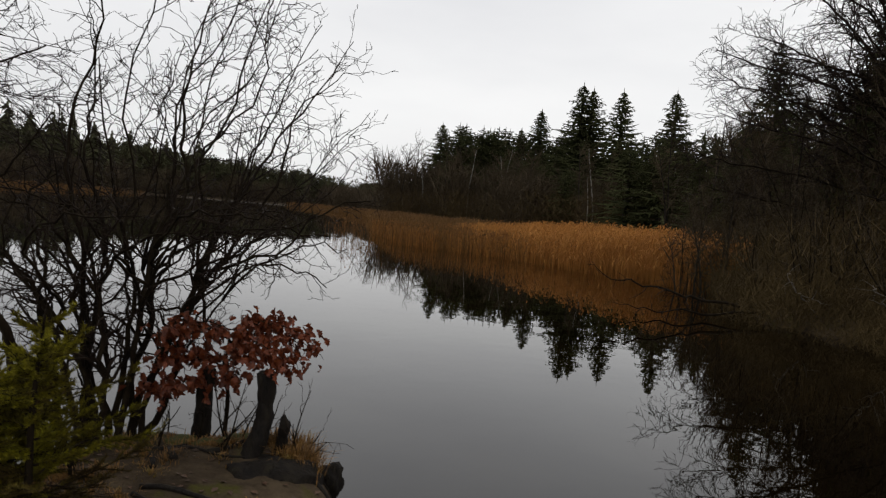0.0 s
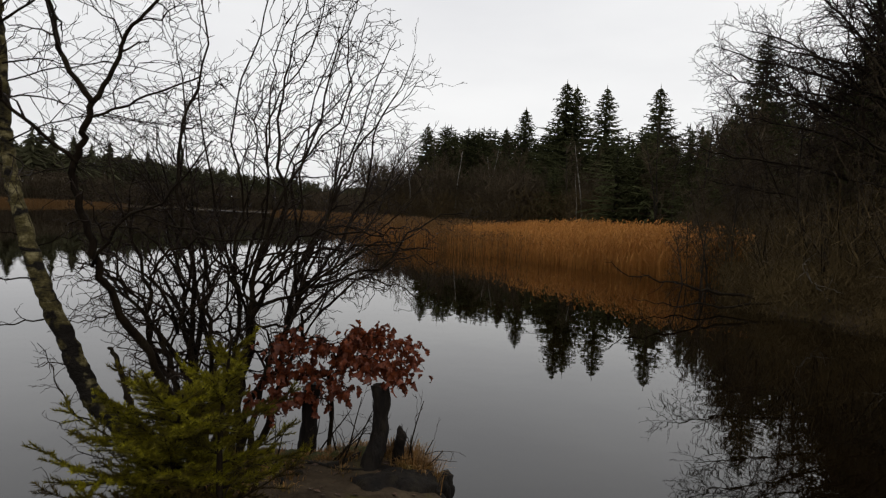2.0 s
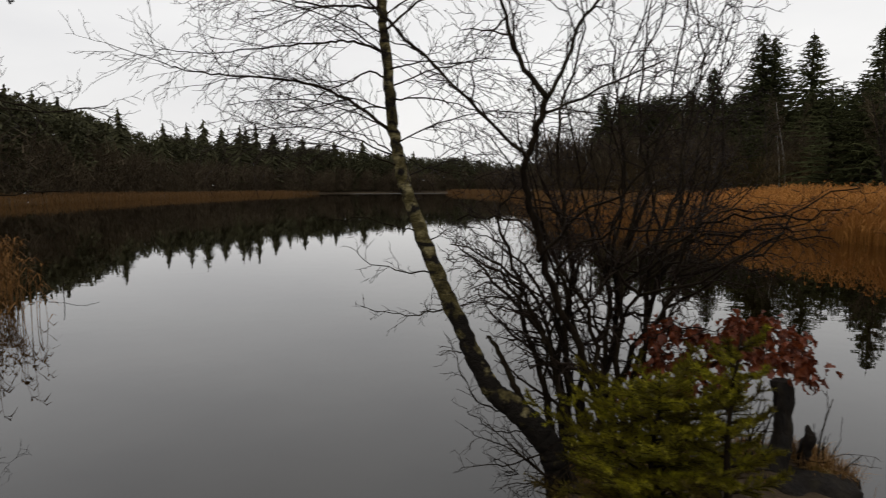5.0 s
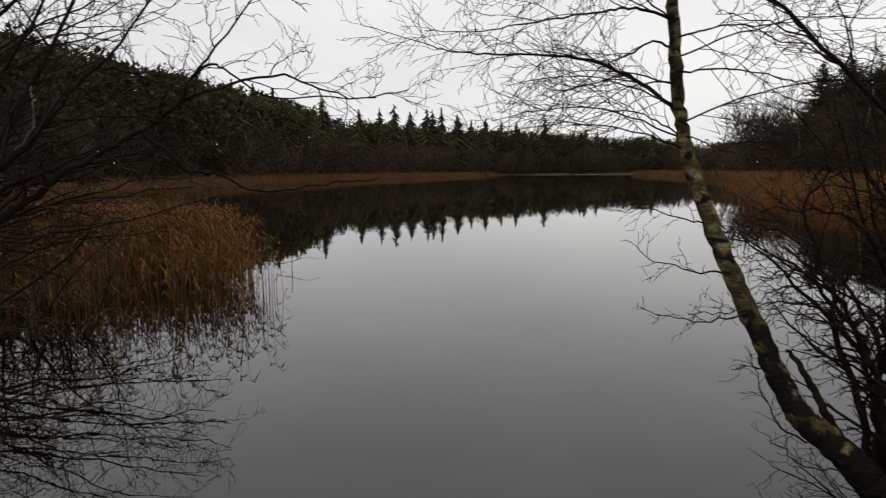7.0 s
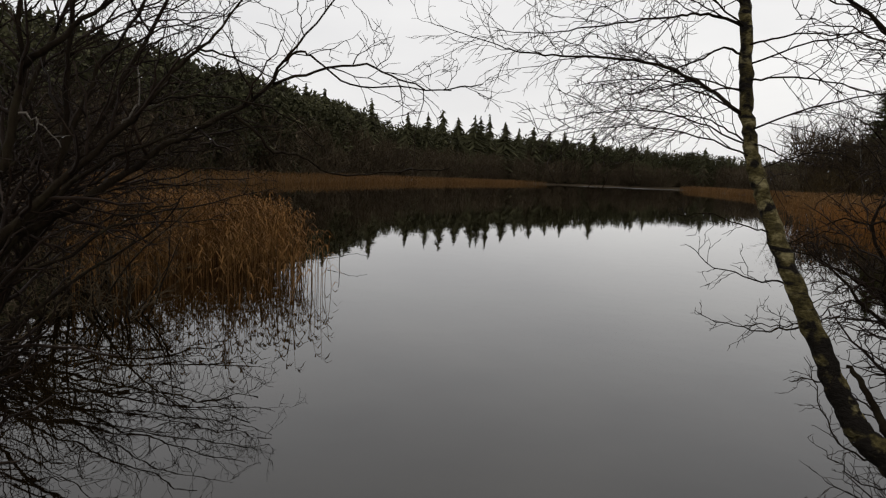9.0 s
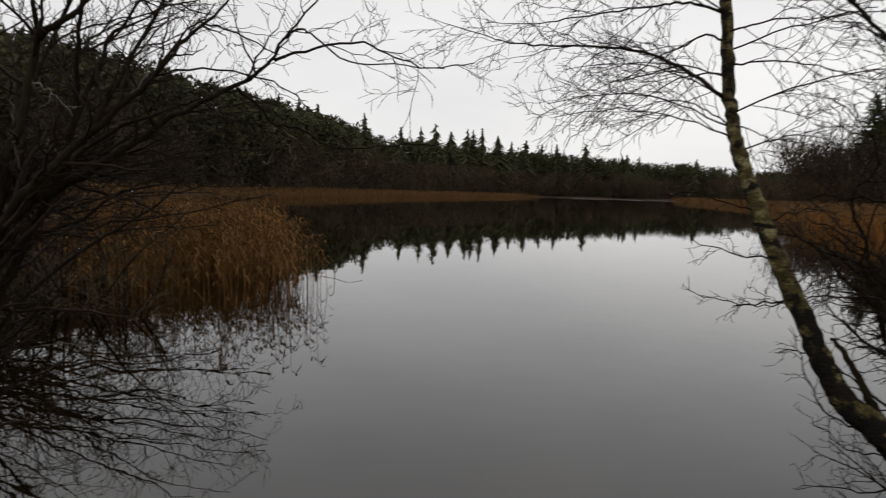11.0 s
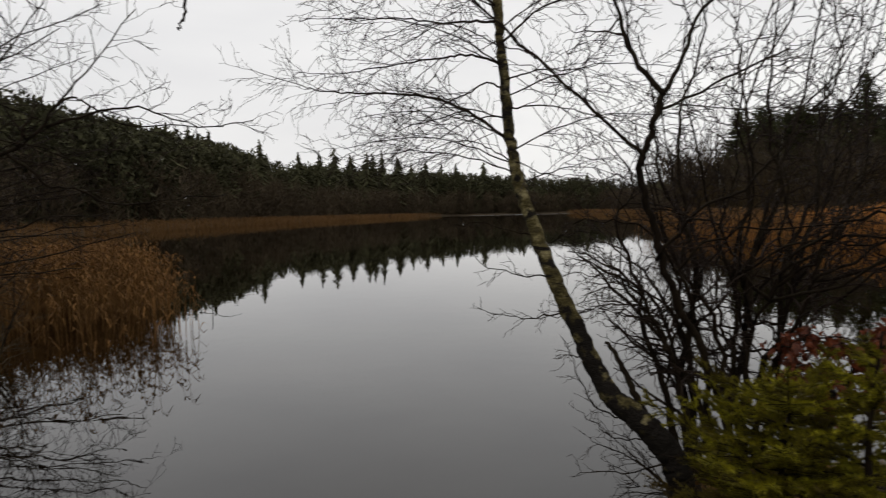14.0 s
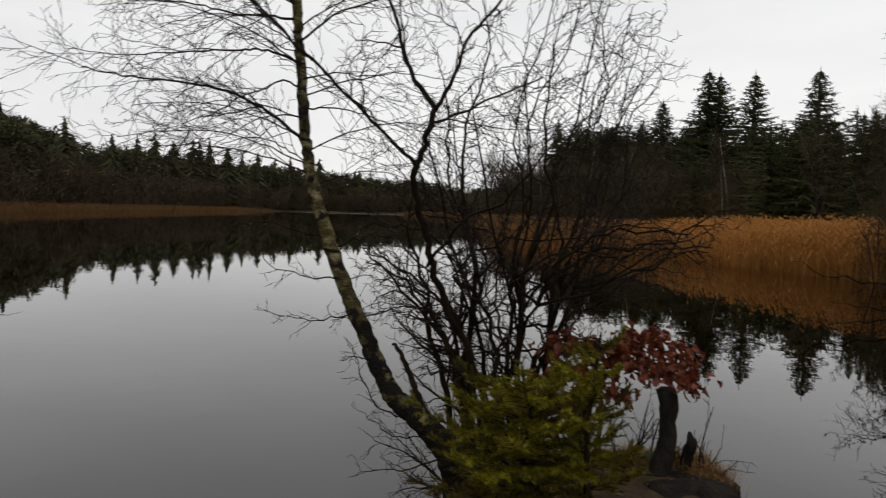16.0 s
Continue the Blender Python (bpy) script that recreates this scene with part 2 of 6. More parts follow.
def smooth_line(ctrl, n):
    """A Catmull-Rom line through a few control points, n pieces to each stretch."""
    c = [Vector(p) for p in ctrl]
    c = [c[0] * 2 - c[1], *c, c[-1] * 2 - c[-2]]
    out = []
    for i in range(1, len(c) - 2):
        for k in range(n):
            t = k / n
            a, b, d, e = c[i - 1], c[i], c[i + 1], c[i + 2]
            out.append(0.5 * ((2 * b) + (d - a) * t + (2 * a - 5 * b + 4 * d - e) * t * t + (3 * b - a - 3 * d + e) * t ** 3))
    out.append(c[-2])
    return out


def wander(rng, p, d, length, n, wob, up, kink=0.0):
    """A crooked line of n pieces from p along d, which bends by chance and towards the light."""
    pts, d = [p.copy()], d.normalized()
    step = length / n
    for i in range(n):
        d = d + Vector((rng.gauss(0, wob), rng.gauss(0, wob), rng.gauss(0, wob))) + UP * up
        if kink and rng.random() < 0.3:
            d = d + Vector((rng.gauss(0, kink), rng.gauss(0, kink), rng.gauss(0, kink)))
        d.normalize()
        pts.append(pts[-1] + d * step)
    return pts


def zigzag(rng, pts, amount):
    """Bends a line to and fro at its nodes, as twigs do where buds sat."""
    if len(pts) < 3:
        return pts
    d = pts[-1] - pts[0]
    side = d.orthogonal().normalized()
    side.rotate(Matrix.Rotation(rng.uniform(0, 6.283), 3, d.normalized()))
    step = d.length / (len(pts) - 1)
    return [pts[0]] + [p + side * (step * amount * rng.uniform(0.4, 1.3) * (1 if i % 2 else -1)) for i, p in enumerate(pts[1:])]


def taper(r0, r1, n, power=1.0):
    return [r0 + (r1 - r0) * (i / (n - 1)) ** power for i in range(n)]


def shoots(geo, rng, pts, rads, level, spec, thin=0.0016):
    """Side shoots along a line, and their own side shoots. spec: one row a level of (spacing, length, spread, wobble, up, start)."""
    if level >= len(spec):
        return
    gap, length, spread, wob, up, start, *zig = spec[level]
    lens = [(pts[i + 1] - pts[i]).length for i in range(len(pts) - 1)]
    total = sum(lens)
    s = start * total + rng.random() * gap
    while s < total * 0.99:
        k, rest = 0, s
        while k < len(lens) - 1 and rest > lens[k]:
            rest -= lens[k]
            k += 1
        p = pts[k].lerp(pts[k + 1], rest / max(lens[k], 1e-6))
        t = (pts[k + 1] - pts[k]).normalized()
        r = rads[k] + (rads[k + 1] - rads[k]) * rest / max(lens[k], 1e-6)
        side = t.orthogonal().normalized()
        side.rotate(Matrix.Rotation(rng.uniform(0, 2 * math.pi), 3, t))
        a = radians(rng.gauss(spread, spread * 0.25))
        d = t * math.cos(a) + side * math.sin(a)
        ln = length * rng.uniform(0.45, 1.35) * (1.15 - 0.65 * s / total)
        n = 6 if level == 0 else (4 if level == 1 else 2)
        q = zigzag(rng, wander(rng, p, d, ln, n, wob, up, wob), 0.6 * zig[0] if zig else 0.12)
        r0 = max(min(r * 0.62, 0.006 + 0.012 * ln), thin)
        rr = taper(r0, max(thin * 0.56, r0 * 0.3), n + 1)
        geo.tube(q, rr, 4 if level == 0 else 3)
        shoots(geo, rng, q, rr, level + 1, spec, thin)
        s += gap * rng.uniform(0.5, 1.5)


def noise2(x, y, s, o=0.0):
    return noise.noise(Vector((x * s + o, y * s - o, o * 0.37)))


# ---- the lake's outline, the ground and the water ----
LAKE = np.array([
    (6.5, 3), (4.5, 1.6), (2.0, 1.5), (0.4, 1.75), (-0.1, 2.5), (-0.4, 3.1), (-0.5, 3.5), (-0.9, 3.75), (-1.6, 3.85), (-1.95, 3.46),
    (-1.92, 2.93), (-1.95, 2.35), (-2.6, 1.6), (-3.6, 1.0), (-5, 0.8), (-8, 0.5), (-12, 1.6), (-22, 8), (-45, 22), (-64, 40), (-77, 70), (-92, 106), (-103, 150),
    (-114, 205), (-108, 250), (-72, 275), (-44, 262), (-48, 205), (-28, 160), (-14, 122), (-7, 80), (3, 58), (12, 40), (11.5, 26), (8.2, 18), (6.9, 14), (6.3, 12), (7.4, 10), (7.8, 6)])


def shore(px, py):
    """Signed distance to the shore: positive on land."""
    px, py = np.asarray(px, float), np.asarray(py, float)
    best = np.full(px.shape, 1e9)
    inside = np.zeros(px.shape, bool)
    for (ax, ay), (bx, by) in zip(LAKE, np.roll(LAKE, -1, 0)):
        ex, ey = bx - ax, by - ay
        t = np.clip(((px - ax) * ex + (py - ay) * ey) / (ex * ex + ey * ey), 0, 1)
        best = np.minimum(best, np.hypot(px - ax - t * ex, py - ay - t * ey))
        cross = ((ay > py) != (by > py)) & (px < ex * (py - ay) / np.where(ey == 0, 1e-9, ey) + ax)
        inside ^= cross
    return np.where(inside, -best, best)


def height(px, py):
    s = shore(px, py)
    r = np.hypot(px + 1, py)
    jag = np.array([0.06 * noise2(x, y, 2.2, 3.1) + 0.03 * noise2(x, y, 6.0, 8.0) for x, y in zip(px.ravel(), py.ravel())]).reshape(px.shape)
    s2 = s + jag * np.clip(1.2 - r / 30, 0, 1)
    bank = 0.225 * (1 - np.exp(-np.clip(s2, 0, None) / 0.09)) + 0.05 * np.clip(s2, 0, 1)
    bed = -0.9 * (1 - np.exp(np.clip(s2, None, 0) / 0.8))
    land = 0.055 * np.clip(s - 2, 0, 90) * (0.35 + 0.65 / (1 + np.exp(-(-px - 15) / 12)))
    rough = np.array([0.05 * noise2(x, y, 1.1) + 0.02 * noise2(x, y, 4.5, 5) for x, y in zip(px.ravel(), py.ravel())]).reshape(px.shape)
    mound = 0.07 * np.exp(-((px + 0.86) ** 2 + (py - 3.32) ** 2) / 0.05) * np.clip(s2 * 6, 0, 1)
    return np.where(s2 > 0, bank + land + mound + rough * np.clip(s2 * 3, 0, 1), bed)


def ground_z(x, y):
    return float(height(np.array([x]), np.array([y]))[0])


def build_ground():
    radii = np.concatenate([[0.0], 0.12 * 1.042 ** np.arange(0, 236)])
    angles = np.radians(np.arange(0, 360, 1.5))
    gx = -1.2 + radii[:, None] * np.sin(angles)[None]
    gy = 2.2 + radii[:, None] * np.cos(angles)[None]
    gz = height(gx, gy)
    nr, na = gx.shape
    verts = np.stack([gx, gy, gz], -1).reshape(-1, 3)
    i, k = np.meshgrid(np.arange(nr - 1), np.arange(na), indexing="ij")
    k2 = (k + 1) % na
    faces = np.stack([i * na + k, (i + 1) * na + k, (i + 1) * na + k2, i * na + k2], -1).reshape(-1, 4)
    ob = new("ground", array_mesh("ground", verts, faces, M_SOIL, True))
    tagged(ob, "dark trampled soil bank rising to wooded slopes round the lake", "ground", kind="structure")


def build_water():
    g = Geo()
    pts = [(-130, -1), (20, -1), (20, 60), (0, 290), (-130, 290)]
    g.v = [Vector((x, y, 0)) for x, y in pts]
    g.f = [(0, 1, 2, 3, 4)]
    ob = new("water", g.mesh("water", M_WATER, False))
    tagged(ob, "still dark lake water that mirrors the overcast sky", "water", kind="structure")
    g = Geo()
    for x0, x1, y, w in ((-100, -56, 226, 8), (-88, -50, 243, 5)):
        n = 24
        line = [Vector((x0 + (x1 - x0) * i / n, y + 4 * math.sin(i * 0.6), 0.006)) for i in range(n + 1)]
        wid = [w * math.sin(math.pi * (i + 0.3) / (n + 0.6)) for i in range(n + 1)]
        for i in range(n):
            g.quad(line[i] - Vector((0, wid[i], 0)), line[i + 1] - Vector((0, wid[i + 1], 0)), line[i + 1] + Vector((0, wid[i + 1], 0)), line[i] + Vector((0, wid[i], 0)))
    ob = new("water_ripples", g.mesh("water_ripples", M_RIPPLE, False))
    tagged(ob, "pale wind-ruffled streak on the far water", "water", kind="structure")


build_ground()
build_water()

# ---- woods ----


def stamp(pool, places, name, material, label, category, kind="stuff"):
    """Many far trees as one mesh: each place is (x, y, z, height, turn, which)."""
    vs, fs, base = [], [], 0
    for x, y, z, h, turn, which in places:
        v, f = pool[which % len(pool)]
        c, s = math.cos(turn), math.sin(turn)
        w = h * (0.85 + 0.3 * ((turn * 7.3) % 1))
        vs.append(np.stack([x + w * (c * v[:, 0] - s * v[:, 1]), y + w * (s * v[:, 0] + c * v[:, 1]), z + h * v[:, 2]], -1))
        fs.append(f + base)
        base += len(v)
    ob = new(name, array_mesh(name, np.concatenate(vs), np.concatenate(fs), material))
    return tagged(ob, label, category, kind=kind)


def spikes(rows):
    """Three-sided spikes from rows of (base, tip, radius)."""
    v, f = [], []
    for a, b, r in rows:
        d = (b - a).normalized()
        s = d.orthogonal().normalized() * r
        k = len(v)
        for j in range(3):
            w = s.copy()
            w.rotate(Matrix.Rotation(2.0944 * j, 3, d))
            v.append(a + w)
        v.append(b)
        f += [(k, k + 1, k + 3), (k + 1, k + 2, k + 3), (k + 2, k, k + 3)]
    return np.array([tuple(p) for p in v]), np.array(f)


def far_conifer(seed, limbs=165, wide=0.3):
    rng = random.Random(seed)
    wide *= rng.uniform(0.8, 1.25)
    rows = [(Vector((0, 0, -0.1)), Vector((0, 0, 1.0)), 0.014)]
    for w in range(limbs):
        z = 0.1 + 0.9 * w / limbs
        ln = wide * (1 - z) ** 0.62 * (1 + 0.15 * math.sin(w * 0.37 + seed)) + 0.012
        a = w * 2.4 + rng.gauss(0, 0.5)
        e = ln * rng.uniform(0.5, 1.25)
        p = Vector((0, 0, z + rng.uniform(-0.03, 0.03)))
        tip = p + Vector((math.cos(a) * e, math.sin(a) * e, e * rng.uniform(-0.8, -0.1)))
        rows.append((p, tip, 0.011 + 0.105 * ln))
    return spikes(rows)


def far_pine(seed, n=330):
    """A round-headed conifer: small needle sprays all over a lumpy crown."""
    rng = random.Random(seed)
    v, f = spikes([(Vector((0, 0, -0.1)), Vector((0.01, 0, 0.8)), 0.014)])
    v, f = [Vector(p) for p in v], [tuple(q) for q in f]
    lumps = [(Vector((rng.gauss(0, 0.075), rng.gauss(0, 0.075), 0.3 + 0.6 * k / 8)), rng.uniform(0.09, 0.15)) for k in range(9)]
    for k in range(n):
        c, r = rng.choice(lumps)
        d = Vector((rng.gauss(0, 1), rng.gauss(0, 1), rng.gauss(0.3, 0.8))).normalized()
        c = c + d * (r * rng.uniform(0.5, 1.0))
        e = d * 0.6 + Vector((rng.gauss(0, 0.6), rng.gauss(0, 0.6), rng.gauss(-0.1, 0.5)))
        w = e.cross(Vector((rng.gauss(0, 1), rng.gauss(0, 1), rng.gauss(0, 1)))).normalized() * rng.uniform(0.012, 0.022)
        i = len(v)
        v += [c - w, c + w, c + e.normalized() * rng.uniform(0.035, 0.075)]
        f.append((i, i + 1, i + 2))
    return np.array([tuple(p) for p in v]), np.array(f)


def far_broadleaf(seed, n=130, thick=0.0075):
    rng = random.Random(seed)
    rows = [(Vector((0, 0, -0.1)), Vector((0.02, 0, 0.6)), 0.014)]
    for k in range(n):
        a, b = rng.uniform(0, 6.28), rng.uniform(0.05, 1.4)
        z = rng.uniform(0.05, 0.7)
        p = Vector((rng.gauss(0, 0.12), rng.gauss(0, 0.12), z))
        e = rng.uniform(0.12, 0.32)
        rows.append((p, p + Vector((math.cos(a) * math.sin(b) * e, math.sin(a) * math.sin(b) * e, math.cos(b) * e)), thick))
    return spikes(rows)


def crest(az):
    """How steeply the tree tops of the far shore rise over the eye, by compass bearing (degrees left of the lake's axis)."""
    return float(np.interp(az, (-10, 4, 8, 12, 20, 27, 34, 38, 44, 49, 57, 64, 80), (0.05, 0.046, 0.048, 0.054, 0.064, 0.075, 0.085, 0.09, 0.106, 0.124, 0.152, 0.176, 0.2)))


def far_woods():
    rng = random.Random(11)
    con = [far_conifer(i) for i in range(8)]
    pine = [far_pine(80 + i) for i in range(6)]
    brd = [far_broadleaf(40 + i) for i in range(6)]
    left, leaf, round_ = [], [], []
    n = 30000
    xs = np.array([rng.uniform(-240, 45) for _ in range(n)])
    ys = np.array([rng.uniform(4, 380) for _ in range(n)])
    ss, hz = shore(xs, ys), height(xs, ys)
    for x, y, s, z in zip(xs, ys, ss, hz):
        r = math.hypot(x + 1.5, y)
        az = math.degrees(math.atan2(-(x + 1.5), y))
        right = az < 13
        if s < (4 if not right else 9) or r < 60 or az < -60 or (right and (r < 125 or s > 60 or x > 5)) or s > 70:
            continue
        if rng.random() > (0.36 if s < 30 else 0.13):
            continue
        low = s < (14 if az < 42 else 8) + 9 * noise2(x, y, 0.03)
        broad = low or noise2(x, y, 0.022, 4.0) + rng.gauss(0, 0.25) > (0.25 if az < 40 else 0.5)
        top = 1.6 + r * crest(az) * (0.99 + 0.1 * noise2(x, y, 0.06, 9)) - z
        h = top * (rng.uniform(0.86, 1.07) if az > 40 else rng.uniform(0.76, 0.98))
        if low:
            h = min(h * 0.88, rng.uniform(6, 14))
        elif broad:
            h *= 0.93 if az > 42 else 0.88
        elif az < 42:
            h *= 0.93
        if h < 2.5:
            continue
        spiry = rng.random() < (0.3 if az < 42 else 0.07)
        (leaf if broad else (left if spiry else round_)).append((x, y, z - 0.3, h, rng.uniform(0, 6.28), rng.randrange(60)))
    # the row of taller spruces that stands out against the sky
    for az, rise in ((35.5, 0.094), (34.2, 0.1), (32.8, 0.0885), (31.3, 0.093), (30.8, 0.0905), (30.0, 0.095), (28.6, 0.084), (27.4, 0.0755), (26.1, 0.0785), (24.7, 0.072), (23.4, 0.073), (20.9, 0.0745), (37.3, 0.0935), (40.5, 0.11), (44.6, 0.122), (46.2, 0.128), (47.9, 0.133), (17.4, 0.0595), (16.4, 0.057), (11.8, 0.0545)):
        r = 150.0
        while True:
            x, y = -1.8 - r * math.sin(radians(az)), r * math.cos(radians(az)) - 0.1
            if shore(np.array([x]), np.array([y]))[0] > 12:
                break
            r += 5
        z = ground_z(x, y)
        left.append((x, y, z - 0.3, 1.6 + r * rise * 1.03 - z, rng.uniform(0, 6.28), rng.randrange(60)))
    stamp(con, left, "far_conifer_woods", M_FARTREE, "dark green spruce woods on the far lake slopes", "forest")
    stamp(pine, round_, "far_pine_woods", M_FARTREE, "dark olive round-headed conifers on the far slopes", "forest")
    stamp(brd, leaf, "far_bare_woods", M_FARBARE, "brown leafless broadleaf woods along the far shore", "forest")


far_woods()


def spruce_meshes(seed, h, rb, limbs, gap, fine=1.0, blunt=0.72):
    """Trunk and crown of a spruce: drooping limbs, each with a fan of needle sprays."""
    rng = random.Random(seed)
    tr = Geo()
    line = [Vector((0.05 * rng.gauss(0, 1), 0.05 * rng.gauss(0, 1), h * i / 8 - 0.3 * (i == 0))) for i in range(9)]
    tr.tube(line, taper(h * 0.013, 0.015, 9), 7)
    rows = []
    for w in range(limbs):
        u = w / limbs
        z = h * (0.05 + 0.93 * u) + rng.gauss(0, 0.34) * (1 - u)
        ln = rb * (1 - u) ** blunt * (1 + 0.07 * math.sin(w * 0.13 + seed)) + 0.1
        a = w * 2.4 + rng.gauss(0, 0.5)
        e = ln * rng.uniform(0.55, 1.06)
        out = Vector((math.cos(a), math.sin(a), 0))
        sd = Vector((-math.sin(a), math.cos(a), 0))
        drop = 0.1 + 0.55 * (1 - u) * rng.uniform(0.4, 1.3)
        p0 = Vector((0, 0, z))

        def on(s):
            return p0 + out * (e * s) + UP * (e * (0.2 * s - drop * s * s + 0.2 * s ** 4))
        for j in range(3):
            rows.append((on(j / 3), on((j + 1.25) / 3), (0.05 + 0.05 * ln * (1 - j / 4)) * fine))
        m = max(3, int(e / gap))
        for j in range(m):
            s = 0.12 + 0.86 * (j + rng.random()) / m
            b = min(0.16 + 0.3 * e * (1.1 - s), 0.95) * rng.uniform(0.7, 1.3)
            q = on(s)
            for side in (-1, 1):
                rows.append((q, q + sd * (side * b * 0.7) + out * (b * 0.5) - UP * (b * rng.uniform(0.2, 1.1)), (0.05 + 0.09 * b) * fine))
    rows.append((Vector((0, 0, h * 0.95)), Vector((0, 0, h * 1.02)), 0.06))
    v, f = spikes(rows)
    return tr.mesh("trunk", M_FARTRUNK), array_mesh("crown", v, f, M_SPRUCE)


SPRUCES = [spruce_meshes(100 + i, 18.0, (4.1, 3.8, 4.4, 3.7)[i], 320, 0.5, 0.9) for i in range(4)]
WIDE = [spruce_meshes(140 + i, 18.0, (5.9, 5.5)[i], 290, 0.42, 0.72) for i in range(2)]
PLAIN = [spruce_meshes(120 + i, 18.0, (5.0, 4.6, 5.4)[i], 96, 1.4, 1.1, 0.6) for i in range(3)]


def spruce_tree(x, y, top, which, turn, label="tall dark green spruce at the edge of the woods", wide=1.4, plain=False):
    z = ground_z(x, y) - 0.1
    k = (top - z) / 18.2
    ob = thing("spruce_tree", (x, y, z), label, "tree", "spruces of the lakeside woods")
    ob.rotation_euler = (0, 0, turn)
    ob.scale = (k * wide, k * wide, k)
    m = PLAIN[which % 3] if plain else (SPRUCES[which % 4] if y > 36 else WIDE[which % 2])
    part("trunk", m[0], None, ob)
    part("crown", m[1], None, ob)
    return ob


def bare_meshes(seed, h, spreadw, dens, trunk_mat):
    """A leafless tree about h high: a forked trunk, limbs and a crown of fine twigs."""
    rng = random.Random(seed)
    tr, tw = Geo(), Geo()
    line = wander(rng, Vector((0, 0, -0.3)), Vector((rng.gauss(0, 0.05), rng.gauss(0, 0.05), 1)), h * 0.92, 9, 0.05, 0.05)
    rr = taper(h * 0.011, 0.02, 10)
    tr.tube(line, rr, 6)
    for k in range(int(13 * dens)):
        s = rng.uniform(0.15, 0.95)
        i = min(int(s * 9), 8)
        p = line[i].lerp(line[i + 1], s * 9 - i)
        a = rng.uniform(0, 6.28)
        d = Vector((math.cos(a) * spreadw, math.sin(a) * spreadw, rng.uniform(0.35, 1.1)))
        ln = h * rng.uniform(0.2, 0.42) * (1.15 - 0.7 * s)
        q = wander(rng, p, d, ln, 6, 0.12, 0.05)
        r0 = h * 0.0045
        q_r = taper(r0, 0.012, 7)
        tw.tube(q, q_r, 4)
        for j in range(int(10 * dens)):
            u = rng.uniform(0.15, 1.0)
            jj = min(int(u * 6), 5)
            p2 = q[jj].lerp(q[jj + 1], u * 6 - jj)
            dd = Vector((rng.gauss(0, 1), rng.gauss(0, 1), rng.gauss(0.5, 0.7)))
            q2 = wander(rng, p2, dd, ln * rng.uniform(0.2, 0.45), 3, 0.18, 0.04)
            tw.spike(q2[0], q2[2], 0.014)
            tw.spike(q2[1], q2[3], 0.011)
            for m in range(4):
                p3 = q2[rng.randrange(1, 4)]
                dd = Vector((rng.gauss(0, 1), rng.gauss(0, 1), rng.gauss(0.5, 0.7)))
                tw.spike(p3, p3 + dd.normalized() * (ln * rng.uniform(0.12, 0.3)), 0.013)
    return tr.mesh("trunk", trunk_mat), tw.mesh("crown", M_BARE, False)


BARES = [bare_meshes(200 + i, 10.0, (0.7, 0.9, 0.6, 1.0)[i], (1.0, 1.1, 0.9, 1.15)[i], (M_FARTRUNK, M_PALETRUNK)[i % 2]) for i in range(4)]


def bare_tree(x, y, h, which, turn, label="leafless brown tree among the spruces"):
    if y < 66:
        which *= 2
    z = ground_z(x, y)
    ob = thing("bare_tree", (x, y, z), label, "tree", "leafless trees of the lakeside woods")
    ob.rotation_euler = (0, 0, turn)
    k = h / 10.0
    ob.scale = (k, k, k)
    part("trunk", BARES[which % 4][0], None, ob)
    part("crown", BARES[which % 4][1], None, ob)


def undergrowth(name, spots, label, rng, per=26, size=1.0, rad=0.006, material=M_BRUSH):
    """Close brushwood between the trees as one mesh of fine crossing shoots."""
    rows = []
    for x, y, z, h in spots:
        for k in range(per):
            a = rng.uniform(0, 6.28)
            p = Vector((x + rng.gauss(0, 0.5) * size, y + rng.gauss(0, 0.5) * size, z + h * rng.uniform(-0.05, 0.7)))
            e = h * rng.uniform(0.2, 0.5)
            t = rng.uniform(0.1, 0.9)
            rows.append((p, p + Vector((math.cos(a) * t, math.sin(a) * t, rng.uniform(0.1, 1.0))) * e, rad * (0.7 + h * 0.4)))
    v, f = spikes(rows)
    return tagged(new(name, array_mesh(name, v, f, material)), label, "undergrowth", kind="stuff")


